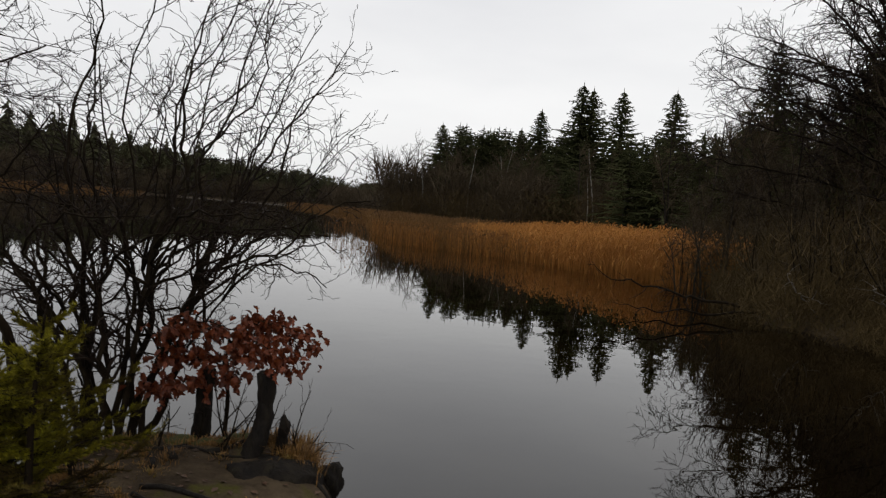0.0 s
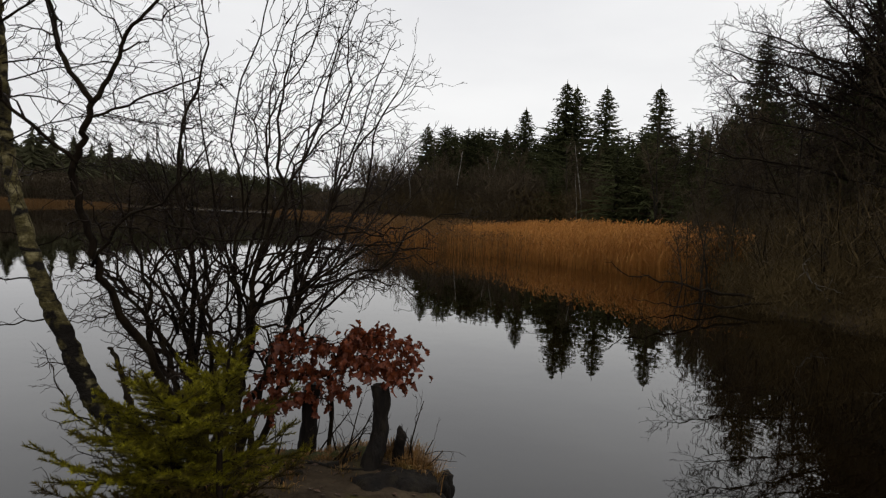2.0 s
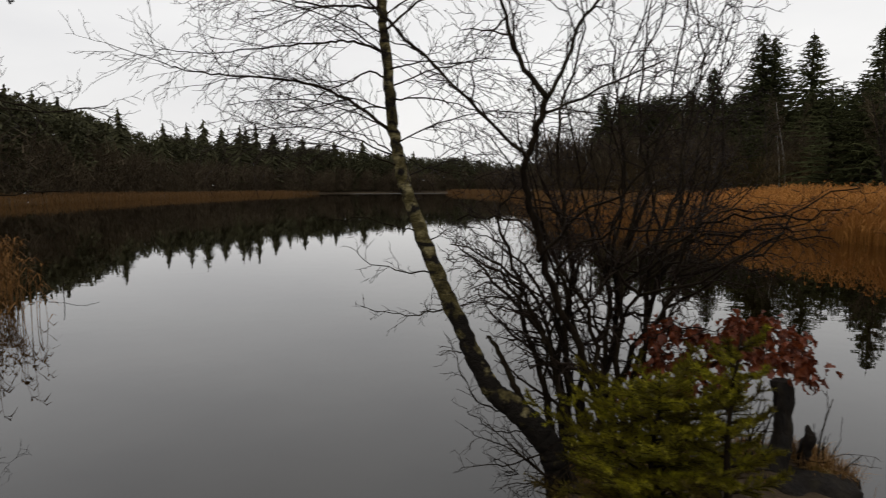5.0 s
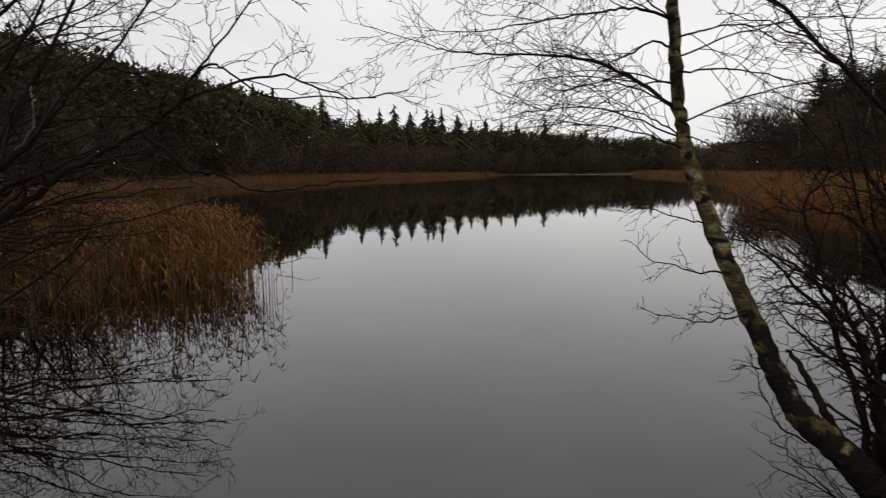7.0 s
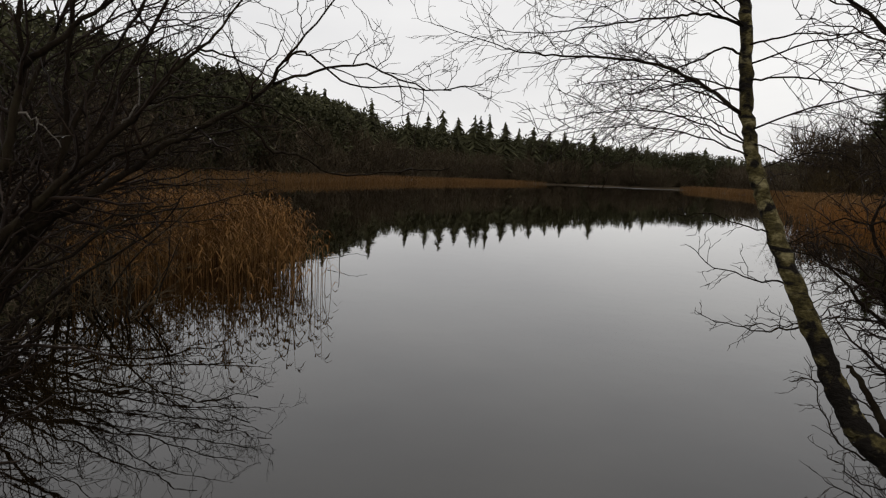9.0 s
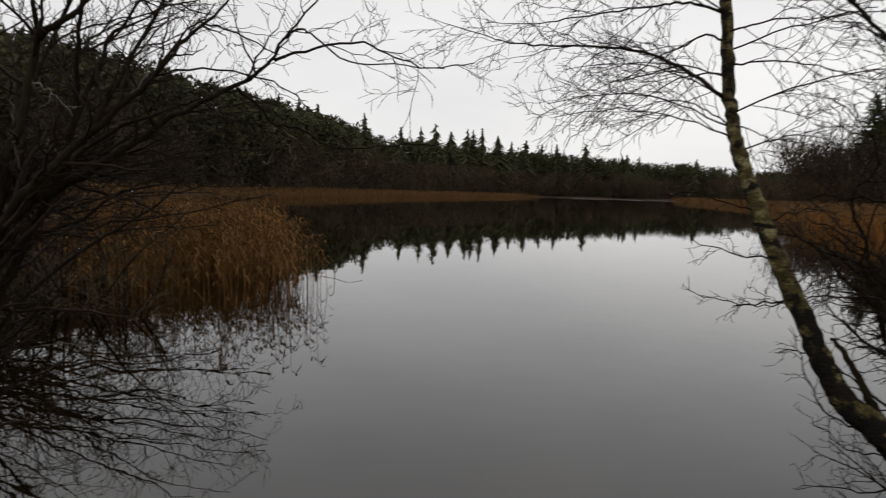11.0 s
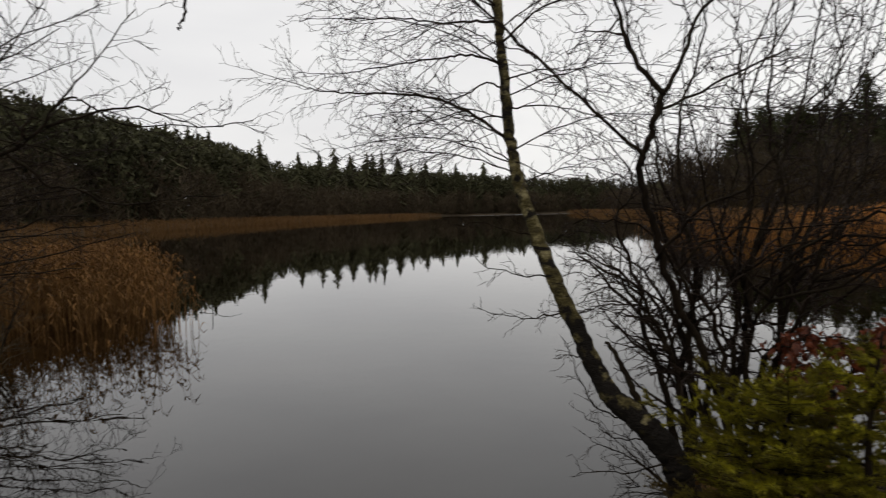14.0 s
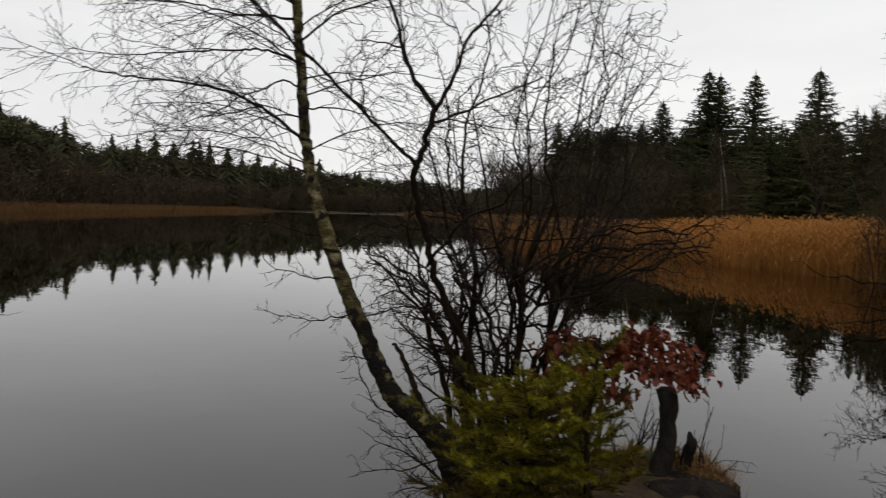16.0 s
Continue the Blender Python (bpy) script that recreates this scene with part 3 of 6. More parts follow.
def right_woods():
    rng = random.Random(5)
    tall = "tall dark spruce that stands out above the woods"
    for x, y, top, w in ((-1.3, 118, 18.5, 0), (5.8, 111.8, 16.2, 1), (8.3, 113.7, 16.3, 2), (12.1, 107.3, 17.1, 3), (14.7, 104, 20, 1), (19.3, 95, 22.8, 0), (21.2, 96.7, 22.5, 2), (23.4, 88, 20.8, 3), (25.4, 72.7, 17.8, 0), (17.2, 34, 12.4, 2), (21.0, 33.5, 10.4, 1), (20.0, 27, 11.0, 3), (16.4, 24.8, 8.6, 1), (15.2, 27.5, 8.0, 1), (14.6, 22.5, 6.6, 1), (17.5, 21, 8.2, 0), (12.6, 17.5, 4.6, 2), (13.1, 19.6, 9.4, 0), (14.4, 19.0, 10.4, 1), (12.2, 16.6, 8.4, 1), (15.0, 20.8, 11.4, 1), (24, 52, 11.0, 1), (22, 44, 10.0, 2), (27, 57, 12.0, 3), (21, 39, 9.5, 0)):
        spruce_tree(x, y, top, w, rng.uniform(0, 6.28), tall, 1.0 if y < 36 else 1.62)
    # the closed stand behind and between them
    for k in range(78):
        u = (k + rng.random()) / 78
        x, y = -1 + 32 * u + rng.gauss(0, 1.5), 121 - 50 * u + rng.uniform(0, 14)
        if shore(np.array([x]), np.array([y]))[0] < 6:
            continue
        d = math.hypot(x, y)
        spruce_tree(x, y, 1.6 + d * rng.uniform(0.112, 0.146), rng.randrange(4), rng.uniform(0, 6.28), "dark spruce in the closed lakeside stand", 1.75, True)
    for k in range(26):
        u = (k + rng.random()) / 26
        x, y = 1 + 24 * u + rng.gauss(0, 1.5), 113 - 40 * u + rng.uniform(-6, 3)
        if shore(np.array([x]), np.array([y]))[0] < 3:
            continue
        spruce_tree(x, y, 1.6 + math.hypot(x, y) * rng.uniform(0.04, 0.1), rng.randrange(4), rng.uniform(0, 6.28), "young dark spruce at the front of the stand", 1.6, True)
    for k in range(32):
        u = (k + rng.random()) / 32
        x, y = -13 + 43 * u + rng.gauss(0, 2), 129 - 62 * u - rng.uniform(0, 7)
        if shore(np.array([x]), np.array([y]))[0] < 2:
            continue
        d = math.hypot(x, y)
        bare_tree(x, y, d * rng.uniform(0.09, 0.15), rng.randrange(4), rng.uniform(0, 6.28))
    for k in range(14):
        a, d = radians(rng.uniform(15.5, 23.5)), rng.uniform(58, 84)
        spruce_tree(d * math.sin(a), d * math.cos(a), 1.6 + d * rng.uniform(0.11, 0.155), rng.randrange(4), rng.uniform(0, 6.28), "dark spruce in the closed lakeside stand", 1.6, True)
    # the dark closed stand of the bank
    for k in range(34):
        a, d = radians(rng.uniform(21, 47)), rng.uniform(24, 46)
        x, y = d * math.sin(a), d * math.cos(a)
        if shore(np.array([x]), np.array([y]))[0] < 4:
            continue
        spruce_tree(x, y, 1.6 + d * rng.uniform(0.13, 0.19) * (1.0 if a > 0.45 else 0.85), rng.randrange(4), rng.uniform(0, 6.28), "dark spruce in the close stand of the bank", 1.5, True)
    for k in range(24):
        x, y = rng.uniform(9, 34), rng.uniform(20, 64)
        if shore(np.array([x]), np.array([y]))[0] < 2 or x / y < 0.36:
            continue
        d = math.hypot(x, y)
        bare_tree(x, y, d * rng.uniform(0.12, 0.2), rng.randrange(4), rng.uniform(0, 6.28), "dense leafless tree on the wooded bank")
    for x, y, top, w in ((17.5, 44, 8.6, 0), (19.5, 47, 9.4, 1), (16.2, 38.5, 7.8, 1), (20.4, 45.5, 9.2, 0), (14.8, 31, 6.9, 1), (14.8, 15.8, 8.6, 1), (15.6, 17.2, 10.2, 0), (14.2, 14.4, 9.0, 0), (17.8, 19.4, 11.0, 1), (12.4, 13.2, 6.8, 1), (16.2, 15.2, 10.2, 0)):
        spruce_tree(x, y, top, w, rng.uniform(0, 6.28), "dark spruce in the close stand of the bank", 0.95)
    # the dark mass of small trees close behind the bank
    for k in range(32):
        x, y = rng.uniform(8.5, 21), rng.uniform(12, 28)
        if shore(np.array([x]), np.array([y]))[0] < 1.2 or x / y < 0.43:
            continue
        bare_tree(x, y, math.hypot(x, y) * rng.uniform(0.2, 0.34), rng.randrange(4), rng.uniform(0, 6.28), "dense leafless tree on the wooded bank")
    # scrub that stands in the end of the reed bed
    for x, y, h in ((7.9, 19.6, 2.5), (8.4, 20.6, 3.1), (9.3, 21.8, 3.7), (9.9, 22.8, 4.3), (10.6, 23.2, 4.9), (8.8, 18.6, 3.4), (10.2, 20.6, 4.7), (9.4, 24.5, 3.9), (9.2, 19.6, 3.8), (11.2, 24.0, 5.4), (6.6, 17.4, 2.7), (7.0, 17.2, 3.1), (7.4, 17.6, 3.6), (7.9, 17.8, 4.0), (7.2, 18.6, 3.2), (8.2, 18.2, 4.2), (7.6, 16.8, 3.5), (10.2, 15.6, 6.4), (10.9, 16.4, 7.2), (9.8, 16.6, 5.8), (11.4, 15.2, 7.6), (10.4, 14.2, 6.4)):
        bare_tree(x, y, h, rng.randrange(4), rng.uniform(0, 6.28), "dense leafless tree on the wooded bank")
    brown = []
    for k in range(150):
        u = rng.random()
        x, y = -14 + 46 * u + rng.gauss(0, 2), 130 - 66 * u + rng.uniform(-8, 8)
        if shore(np.array([x]), np.array([y]))[0] > 3:
            brown.append((x, y, ground_z(x, y) - 0.2, math.hypot(x, y) * rng.uniform(0.03, 0.12), rng.uniform(0, 6.28), rng.randrange(60)))
    for k in range(44):
        x, y = rng.uniform(12, 36), rng.uniform(24, 66)
        if shore(np.array([x]), np.array([y]))[0] > 2 and 0.34 < x / y < 0.8:
            bare_tree(x, y, math.hypot(x, y) * rng.uniform(0.13, 0.235), rng.randrange(4), rng.uniform(0, 6.28), "dense leafless tree on the wooded bank")
    stamp([far_broadleaf(60 + i, 250, 0.006) for i in range(6)], brown, "lakeside_bare_woods", M_FARBARE, "thin brown leafless trees massed between the lakeside spruces", "forest")
    spots = []
    for k in range(900):
        u = rng.random()
        x, y = -12 + 44 * u + rng.gauss(0, 2), 126 - 62 * u + rng.uniform(-10, 6)
        if shore(np.array([x]), np.array([y]))[0] > 2:
            spots.append((x, y, ground_z(x, y), rng.uniform(2.5, 6.5)))
    undergrowth("woodland_undergrowth", spots, "dark brown brushwood at the foot of the woods", rng, 22, 1.6, 0.012)
    spots = []
    for k in range(1300):
        x, y = rng.uniform(6.2, 22), rng.uniform(6, 32)
        s = shore(np.array([x]), np.array([y]))[0]
        if s > -0.25 and x / y > 0.3:
            spots.append((x, y, max(ground_z(x, y), -0.1), min(rng.uniform(1.0, 2.2) + 0.42 * max(s, 0), 7.0)))
    for k in range(90):
        u = rng.random()
        x, y = 7.6 + 3.4 * u + rng.gauss(0, 0.3), 18.2 + 6.2 * u + rng.gauss(0, 0.6)
        spots.append((x, y, max(ground_z(x, y), -0.1), rng.uniform(0.9, 1.7) + 1.6 * u))
    low = []
    for k in range(1900):
        x, y = rng.uniform(5.6, 13), rng.uniform(4, 19)
        s = shore(np.array([x]), np.array([y]))[0]
        if -0.4 < s < 2.4:
            low.append((x, y, max(ground_z(x, y), -0.05), rng.uniform(0.45, 1.05)))
    for k in range(80):
        x, y = rng.gauss(7.3, 0.3), rng.gauss(9.9, 0.5)
        low.append((x, y, max(ground_z(x, y), -0.05), rng.uniform(0.3, 0.7)))
    undergrowth("bank_sedge", low, "low dark sedge and brush at the water's edge", rng, 60, 0.42, 0.007)
    undergrowth("bank_undergrowth", spots, "dense dark brushwood on the boggy bank", rng, 44, 0.9, 0.0052)


right_woods()

# ---- reed beds ----


def reeds(name, places, material, label, r0=0.004, leaves=2, plumes=3, seed=1, rings_at=((0.0, 1.2), (0.45, 1.0), (0.8, 0.8), (1.0, 0.35)), blade=1.9):
    """Dry reeds as one mesh: a bent three-sided stalk each, with hanging leaves and a drooping plume. places: x, y, z, height."""
    rs = np.random.RandomState(seed)
    P = np.array(places)
    n = len(P)
    base, h = P[:, :3], P[:, 3]
    az = rs.uniform(0, 2 * np.pi, n)
    lean = rs.normal(0, 0.07, (n, 2))
    V, F, off = [], [], 0

    def at(s):
        return base + np.stack([lean[:, 0] * h * s * s, lean[:, 1] * h * s * s, h * s], -1)
    rings = []
    m = len(rings_at)
    for s, w in rings_at:
        c = at(s)
        for k in range(3):
            a = az + 2.0944 * k
            rings.append(c + np.stack([np.cos(a), np.sin(a), 0 * a], -1) * (r0 * w))
    R = np.stack(rings, 1)
    V.append(R.reshape(-1, 3))
    tpl = [(i * 3 + k, i * 3 + (k + 1) % 3, i * 3 + 3 + (k + 1) % 3, i * 3 + 3 + k) for i in range(m - 1) for k in range(3)]
    F.append((np.array(tpl)[None] + (np.arange(n) * 3 * m)[:, None, None]).reshape(-1, 4))
    off += n * 3 * m
    strips = []
    for q in range(leaves):
        s = rs.uniform(0.3, 0.85, n)
        a = rs.uniform(0, 2 * np.pi, n)
        ln = h * rs.uniform(0.18, 0.34, n)
        o = np.stack([np.cos(a), np.sin(a), 0 * a], -1)
        c = base + np.stack([lean[:, 0] * h * s * s, lean[:, 1] * h * s * s, h * s], -1)
        dz = np.array([0, 0, 1.0])
        strips.append((c, c + o * (ln * 0.45)[:, None] + dz * (ln * 0.45)[:, None], c + o * (ln * 0.9)[:, None] + dz * (ln * rs.uniform(-0.2, 0.5, n))[:, None], r0 * blade, a))
    if plumes:
        for q in range(plumes):
            a = rs.uniform(-1.2, 1.2, n) + 0.3
            ln = h * rs.uniform(0.07, 0.13, n)
            o = np.stack([np.cos(a), np.sin(a), 0 * a], -1)
            c = at(0.97)
            dz = np.array([0, 0, 1.0])
            strips.append((c, c + o * (ln * 0.5)[:, None] + dz * (ln * (0.55 - 0.2 * q))[:, None], c + o * (ln * 1.0)[:, None] + dz * (ln * (0.3 - 0.35 * q))[:, None], r0 * 2.6, a))
    for p0, p1, p2, w, a in strips:
        side = np.stack([-np.sin(a), np.cos(a), 0 * a], -1) * w
        mid = np.array([0, 0, 1.0]) * w * 0.35
        S = np.stack([p0 - side * 0.4, p0 + side * 0.4, p1 - side, p1 + side - mid, p2 - side * 0.25, p2 + side * 0.25], 1)
        V.append(S.reshape(-1, 3))
        t = np.array([(0, 1, 3, 2), (2, 3, 5, 4)])
        F.append((t[None] + off + (np.arange(n) * 6)[:, None, None]).reshape(-1, 4))
        off += n * 6
    ob = new(name, array_mesh(name, np.concatenate(V), np.concatenate(F), material))
    return tagged(ob, label, "reeds", kind="stuff")


def inside_poly(poly, n, rng, hmin, hmax, z=-0.25):
    poly = np.array(poly)
    out = []
    lo, hi = poly.min(0), poly.max(0)
    while len(out) < n:
        x, y = rng.uniform(lo[0], hi[0]), rng.uniform(lo[1], hi[1])
        c = False
        for (ax, ay), (bx, by) in zip(poly, np.roll(poly, -1, 0)):
            if (ay > y) != (by > y) and x < (bx - ax) * (y - ay) / (by - ay) + ax:
                c = not c
        if not c:
            continue
        v = 1 + 0.12 * noise2(x, y, 0.35, 2) + rng.gauss(0, 0.07)
        out.append((x, y, z, (rng.uniform(hmin, hmax)) * v - z))
    return out


def reed_beds():
    rng = random.Random(21)
    short = ((0.0, 1.2), (1.0, 0.5))
    three = ((0.0, 1.2), (0.6, 0.9), (1.0, 0.35))
    # beside the wooded bank
    front = [(6.9, 17.6), (4.4, 21.6), (2.6, 24.6), (-0.3, 27.2), (-2.0, 29.8), (-5.2, 46), (0.6, 48), (12, 46), (12.5, 26), (8.6, 17.6)]
    bright, dull = [], []
    for x, y, z, h in inside_poly(front, 10500, rng, 0.82, 1.08):
        lush = min(1.0, max(0.0, (x - 0.7 + 1.5 * noise2(x, y, 0.2, 6)) / 4.8))
        if rng.random() < lush:
            bright.append((x, y, z, h * (1 + 0.42 * min(1.0, max(0.0, (x - 1.0) / 8.0)))))
        elif rng.random() < 0.75:
            dull.append((x, y, z, h * 0.92))
    reeds("reed_bed", bright, M_REED, "dense bed of dry orange-brown reeds below the woods", 0.007, 2, 2, 1, three)
    reeds("reed_bed", dull, M_REEDDULL, "thinner dull brown reeds at the tip of the bed", 0.006, 2, 2, 10, three)
    reeds("reed_bed", [(x, y, z, h * 0.86) for x, y, z, h in inside_poly(front, 6500, rng, 0.82, 1.05)], M_REED, "close stalks deep in the reed bed", 0.007, 0, 0, 9, short)
    back = [(-5.2, 46), (-6.8, 60), (-12, 100), (-25, 146), (-48, 203), (-44, 208), (-22, 160), (-9, 122), (-1, 80), (8, 62), (24, 60), (20, 46), (12, 46), (0.6, 48)]
    reeds("reed_bed", inside_poly(back, 6500, rng, 1.0, 1.35, -0.1), M_REEDFAR, "long belt of dry reeds along the wooded shore", 0.018, 1, 1, 2, short)
    thin = [(-2.0, 29), (-4.8, 42), (-7, 38), (-4.3, 28)]
    reeds("reed_bed", inside_poly(thin, 170, rng, 0.7, 1.15), M_REEDNEAR, "thin stand of dry reeds in open water", 0.005, 1, 2, 3)
    # the near bed beyond the overhanging tree
    near = [(-10.4, 7.75), (-11.3, 6.4), (-12.6, 5.2), (-16.5, 7.9), (-16.6, 11.2), (-11.6, 8.5)]
    reeds("reed_bed", inside_poly(near, 2200, rng, 0.7, 1.02), M_REEDDULL, "near bed of dull brown dry reeds with drooping plumes", 0.0042, 3, 3, 4, blade=1.4)
    fringe = [(-9.15, 6.7), (-9.35, 5.8), (-10.2, 4.5), (-11.6, 3.7), (-12.6, 5.2), (-11.3, 6.4), (-10.4, 7.75)]
    reeds("reed_bed", inside_poly(fringe, 260, rng, 0.58, 0.92), M_REEDDULL, "open front of the near reed bed with nodding plumes", 0.004, 3, 3, 8, blade=1.4)
    edge = [(-8.35, 6.4), (-8.0, 5.6), (-8.5, 4.3), (-10.2, 3.3), (-10.7, 4.0), (-9.35, 5.65), (-9.15, 6.9)]
    reeds("reed_bed", inside_poly(edge, 90, rng, 0.5, 0.9), M_REEDDULL, "loose reeds at the edge of the near bed", 0.0042, 2, 3, 5)
    mid = [(-21, 9.5), (-44, 24.5), (-58, 38), (-70, 70), (-84, 106), (-94, 150), (-104, 200), (-106, 228), (-113, 205), (-103, 150), (-92, 106), (-77, 70), (-64, 40), (-45, 22), (-22, 8)]
    reeds("reed_bed", inside_poly(mid, 6500, rng, 1.0, 1.4), M_REEDFAR, "belt of dry reeds along the far lake shore", 0.02, 1, 1, 6, short)
    end = [(-66, 264), (-46, 256), (-50, 203), (-45, 200), (-40, 262), (-64, 274)]
    reeds("reed_bed", inside_poly(end, 2500, rng, 1.0, 1.5), M_REEDFAR, "strip of dry reeds at the end of the lake", 0.025, 1, 1, 7, short)


reed_beds()

# ---- the leaning birch ----


def place(ob, pts):
    """Moves world points into the space of a thing that is neither turned nor scaled."""
    return [Vector(p) - ob.location for p in pts]


def branch_part(parent, rng, ctrl, r0, r1, spec, name="branch", n=5, bark=None, twig=None, crook=0.0, sides=6, thin=0.0016):
    line = smooth_line(place(parent if parent.parent is None else parent.parent, ctrl), n)
    if crook:
        line = [line[0]] + [p + Vector((rng.gauss(0, crook), rng.gauss(0, crook), rng.gauss(0, crook))) for p in line[1:]]
    rads = taper(r0, r1, len(line), 0.8)
    g = Geo()
    g.tube(line, rads, sides)
    ob = part(name, g, bark or M_BARK, parent)
    if spec:
        t = Geo()
        shoots(t, rng, line, rads, 0, spec, thin)
        tagged(part("twigwork", t, twig or M_TWIG, ob), kind="stuff")
    return ob, line, rads


def birch():
    rng = random.Random(31)
    ob = thing("birch_tree", (-1.9, 3.13, 0.18), "leaning birch with a crooked foot and olive algae-stained bark", "tree")
    ctrl = [(-1.9, 3.13, 0.0), (-1.915, 3.12, 0.19), (-1.955, 3.12, 0.315), (-2.03, 3.11, 0.42), (-2.12, 3.1, 0.505), (-2.24, 3.1, 0.6), (-2.32, 3.11, 0.72), (-2.39, 3.12, 0.87), (-2.5, 3.12, 1.1), (-2.605, 3.15, 1.33), (-2.72, 3.21, 1.6), (-2.785, 3.25, 1.78), (-2.83, 3.28, 2.0), (-2.868, 3.3, 2.37), (-2.9, 3.31, 2.7), (-2.94, 3.32, 3.2), (-2.96, 3.34, 3.8), (-3.0, 3.36, 4.5)]
    line = smooth_line(place(ob, ctrl), 9)
    line = [p + Vector((rng.gauss(0, 0.003), rng.gauss(0, 0.003), 0)) for p in line]
    m = len(line)
    prof = [(0, 0.07), (0.1, 0.066), (0.2, 0.064), (0.27, 0.058), (0.34, 0.05), (0.42, 0.044), (0.52, 0.04), (0.7, 0.031), (0.85, 0.024), (1.0, 0.008)]
    rads = [float(np.interp(i / (m - 1), [p[0] for p in prof], [p[1] for p in prof])) * (1 + 0.05 * noise2(i * 0.31, 2.0, 1.0)) for i in range(m)]
    g = Geo()
    g.tube(line, rads, 16)
    for i, p in enumerate(g.v):
        p += Vector((noise2(p.x * 3, p.z * 3, 5), noise2(p.y * 3, p.z * 3, 5, 2), 0)) * 0.008 + Vector((noise2(p.x + p.y, p.z, 38), noise2(p.y - p.x, p.z, 38, 4), 0)) * 0.004
    part("trunk", g, M_BIRCH, ob)
    s = Geo()
    sl = smooth_line(place(ob, [(-2.06, 3.14, 0.46), (-2.14, 3.22, 0.58), (-2.2, 3.28, 0.68), (-2.275, 3.34, 0.79), (-2.32, 3.36, 0.825)]), 5)
    sl = [p + Vector((rng.gauss(0, 0.004), 0, rng.gauss(0, 0.004))) for p in sl]
    s.tube(sl, taper(0.022, 0.009, len(sl)), 8)
    part("dead_stub", s, M_BARK, ob, "broken dead stub with dark bark")
    long = [(0.1, 0.5, 34, 0.1, -0.006, 0.08, 0.13), (0.075, 0.22, 38, 0.13, -0.025, 0.12, 0.16), (0.07, 0.1, 40, 0.12, -0.04, 0.25, 0.2)]
    rows = [
        ([(-2.83, 3.27, 1.95), (-2.99, 3.21, 2.08), (-3.14, 3.18, 2.17), (-3.3, 3.14, 2.22), (-3.49, 3.1, 2.25), (-3.74, 3.06, 2.27), (-3.95, 3.02, 2.3), (-4.08, 2.99, 2.35), (-4.37, 2.95, 2.45)], 0.0125),
        ([(-2.865, 3.3, 2.36), (-2.93, 3.27, 2.41), (-3.06, 3.22, 2.44), (-3.17, 3.17, 2.43), (-3.39, 3.11, 2.41), (-3.58, 3.06, 2.39), (-3.77, 3.0, 2.37), (-4.05, 2.95, 2.4)], 0.0095),
        ([(-2.86, 3.29, 2.24), (-2.95, 3.25, 2.28), (-3.05, 3.21, 2.22), (-3.15, 3.16, 2.18), (-3.25, 3.1, 2.09), (-3.44, 3.05, 2.01)], 0.007),
        ([(-2.84, 3.28, 2.08), (-2.92, 3.22, 2.085), (-3.05, 3.18, 2.06), (-3.17, 3.14, 1.99), (-3.27, 3.1, 1.91)], 0.0055),
        ([(-2.8, 3.26, 1.82), (-2.89, 3.21, 1.89), (-2.99, 3.18, 1.94), (-3.12, 3.14, 1.95), (-3.24, 3.1, 1.91)], 0.0055),
        ([(-2.89, 3.3, 2.62), (-3.03, 3.22, 2.62), (-3.2, 3.15, 2.62), (-3.37, 3.08, 2.65), (-3.6, 3.0, 2.66), (-3.95, 2.95, 2.7)], 0.009),
        ([(-2.9, 3.3, 2.7), (-3.05, 3.1, 2.82), (-3.4, 2.9, 2.92), (-3.75, 2.8, 3.0)], 0.01),
        ([(-2.91, 3.31, 2.85), (-3.1, 3.4, 3.0), (-3.5, 3.5, 3.18), (-3.9, 3.6, 3.25)], 0.01),
        ([(-2.84, 3.28, 2.13), (-2.69, 3.26, 2.13), (-2.54, 3.24, 2.11), (-2.39, 3.22, 2.06), (-2.22, 3.2, 2.0)], 0.006),
        ([(-2.855, 3.28, 2.29), (-2.72, 3.25, 2.31), (-2.6, 3.23, 2.31), (-2.45, 3.2, 2.29), (-2.25, 3.2, 2.31)], 0.006),
        ([(-2.79, 3.25, 1.83), (-2.72, 3.2, 1.81), (-2.63, 3.15, 1.76), (-2.51, 3.1, 1.73)], 0.005),
        ([(-2.88, 3.3, 2.5), (-2.65, 3.35, 2.68), (-2.35, 3.42, 2.78), (-2.0, 3.5, 2.92)], 0.008),
        ([(-2.92, 3.31, 2.95), (-2.7, 3.2, 3.15), (-2.4, 3.1, 3.35), (-2.1, 3.0, 3.5)], 0.009),
        ([(-2.93, 3.32, 3.1), (-3.15, 3.2, 3.4), (-3.5, 3.1, 3.6)], 0.009),
    ]
    for ctrl, r in rows:
        branch_part(ob, rng, ctrl, r * 0.9, 0.002, long, "branch", 5, M_BARK, M_TWIGB, 0.003, 6, 0.0018)
    # thin boughs straight from the trunk, nearly level and drooping at the tips
    for k in range(15):
        p = Vector(line[int(m * (0.62 + 0.3 * k / 15))]) + ob.location
        a = (math.pi if k % 3 else 0.0) + rng.gauss(0, 0.7)
        ln = rng.uniform(0.5, 1.1)
        o = Vector((math.cos(a), math.sin(a), 0)) * ln
        c = [p, p + o * 0.3 + UP * (0.1 * ln), p + o * 0.65 + UP * (0.14 * ln), p + o + UP * (0.08 * ln)]
        branch_part(ob, rng, c, 0.005, 0.0018, long, "branch", 4, M_BARK, M_TWIGB, 0.004, 5, 0.0017)
    low = [(0.05, 0.17, 42, 0.15, 0.0, 0.15), (0.05, 0.08, 45, 0.15, 0.0, 0.2)]
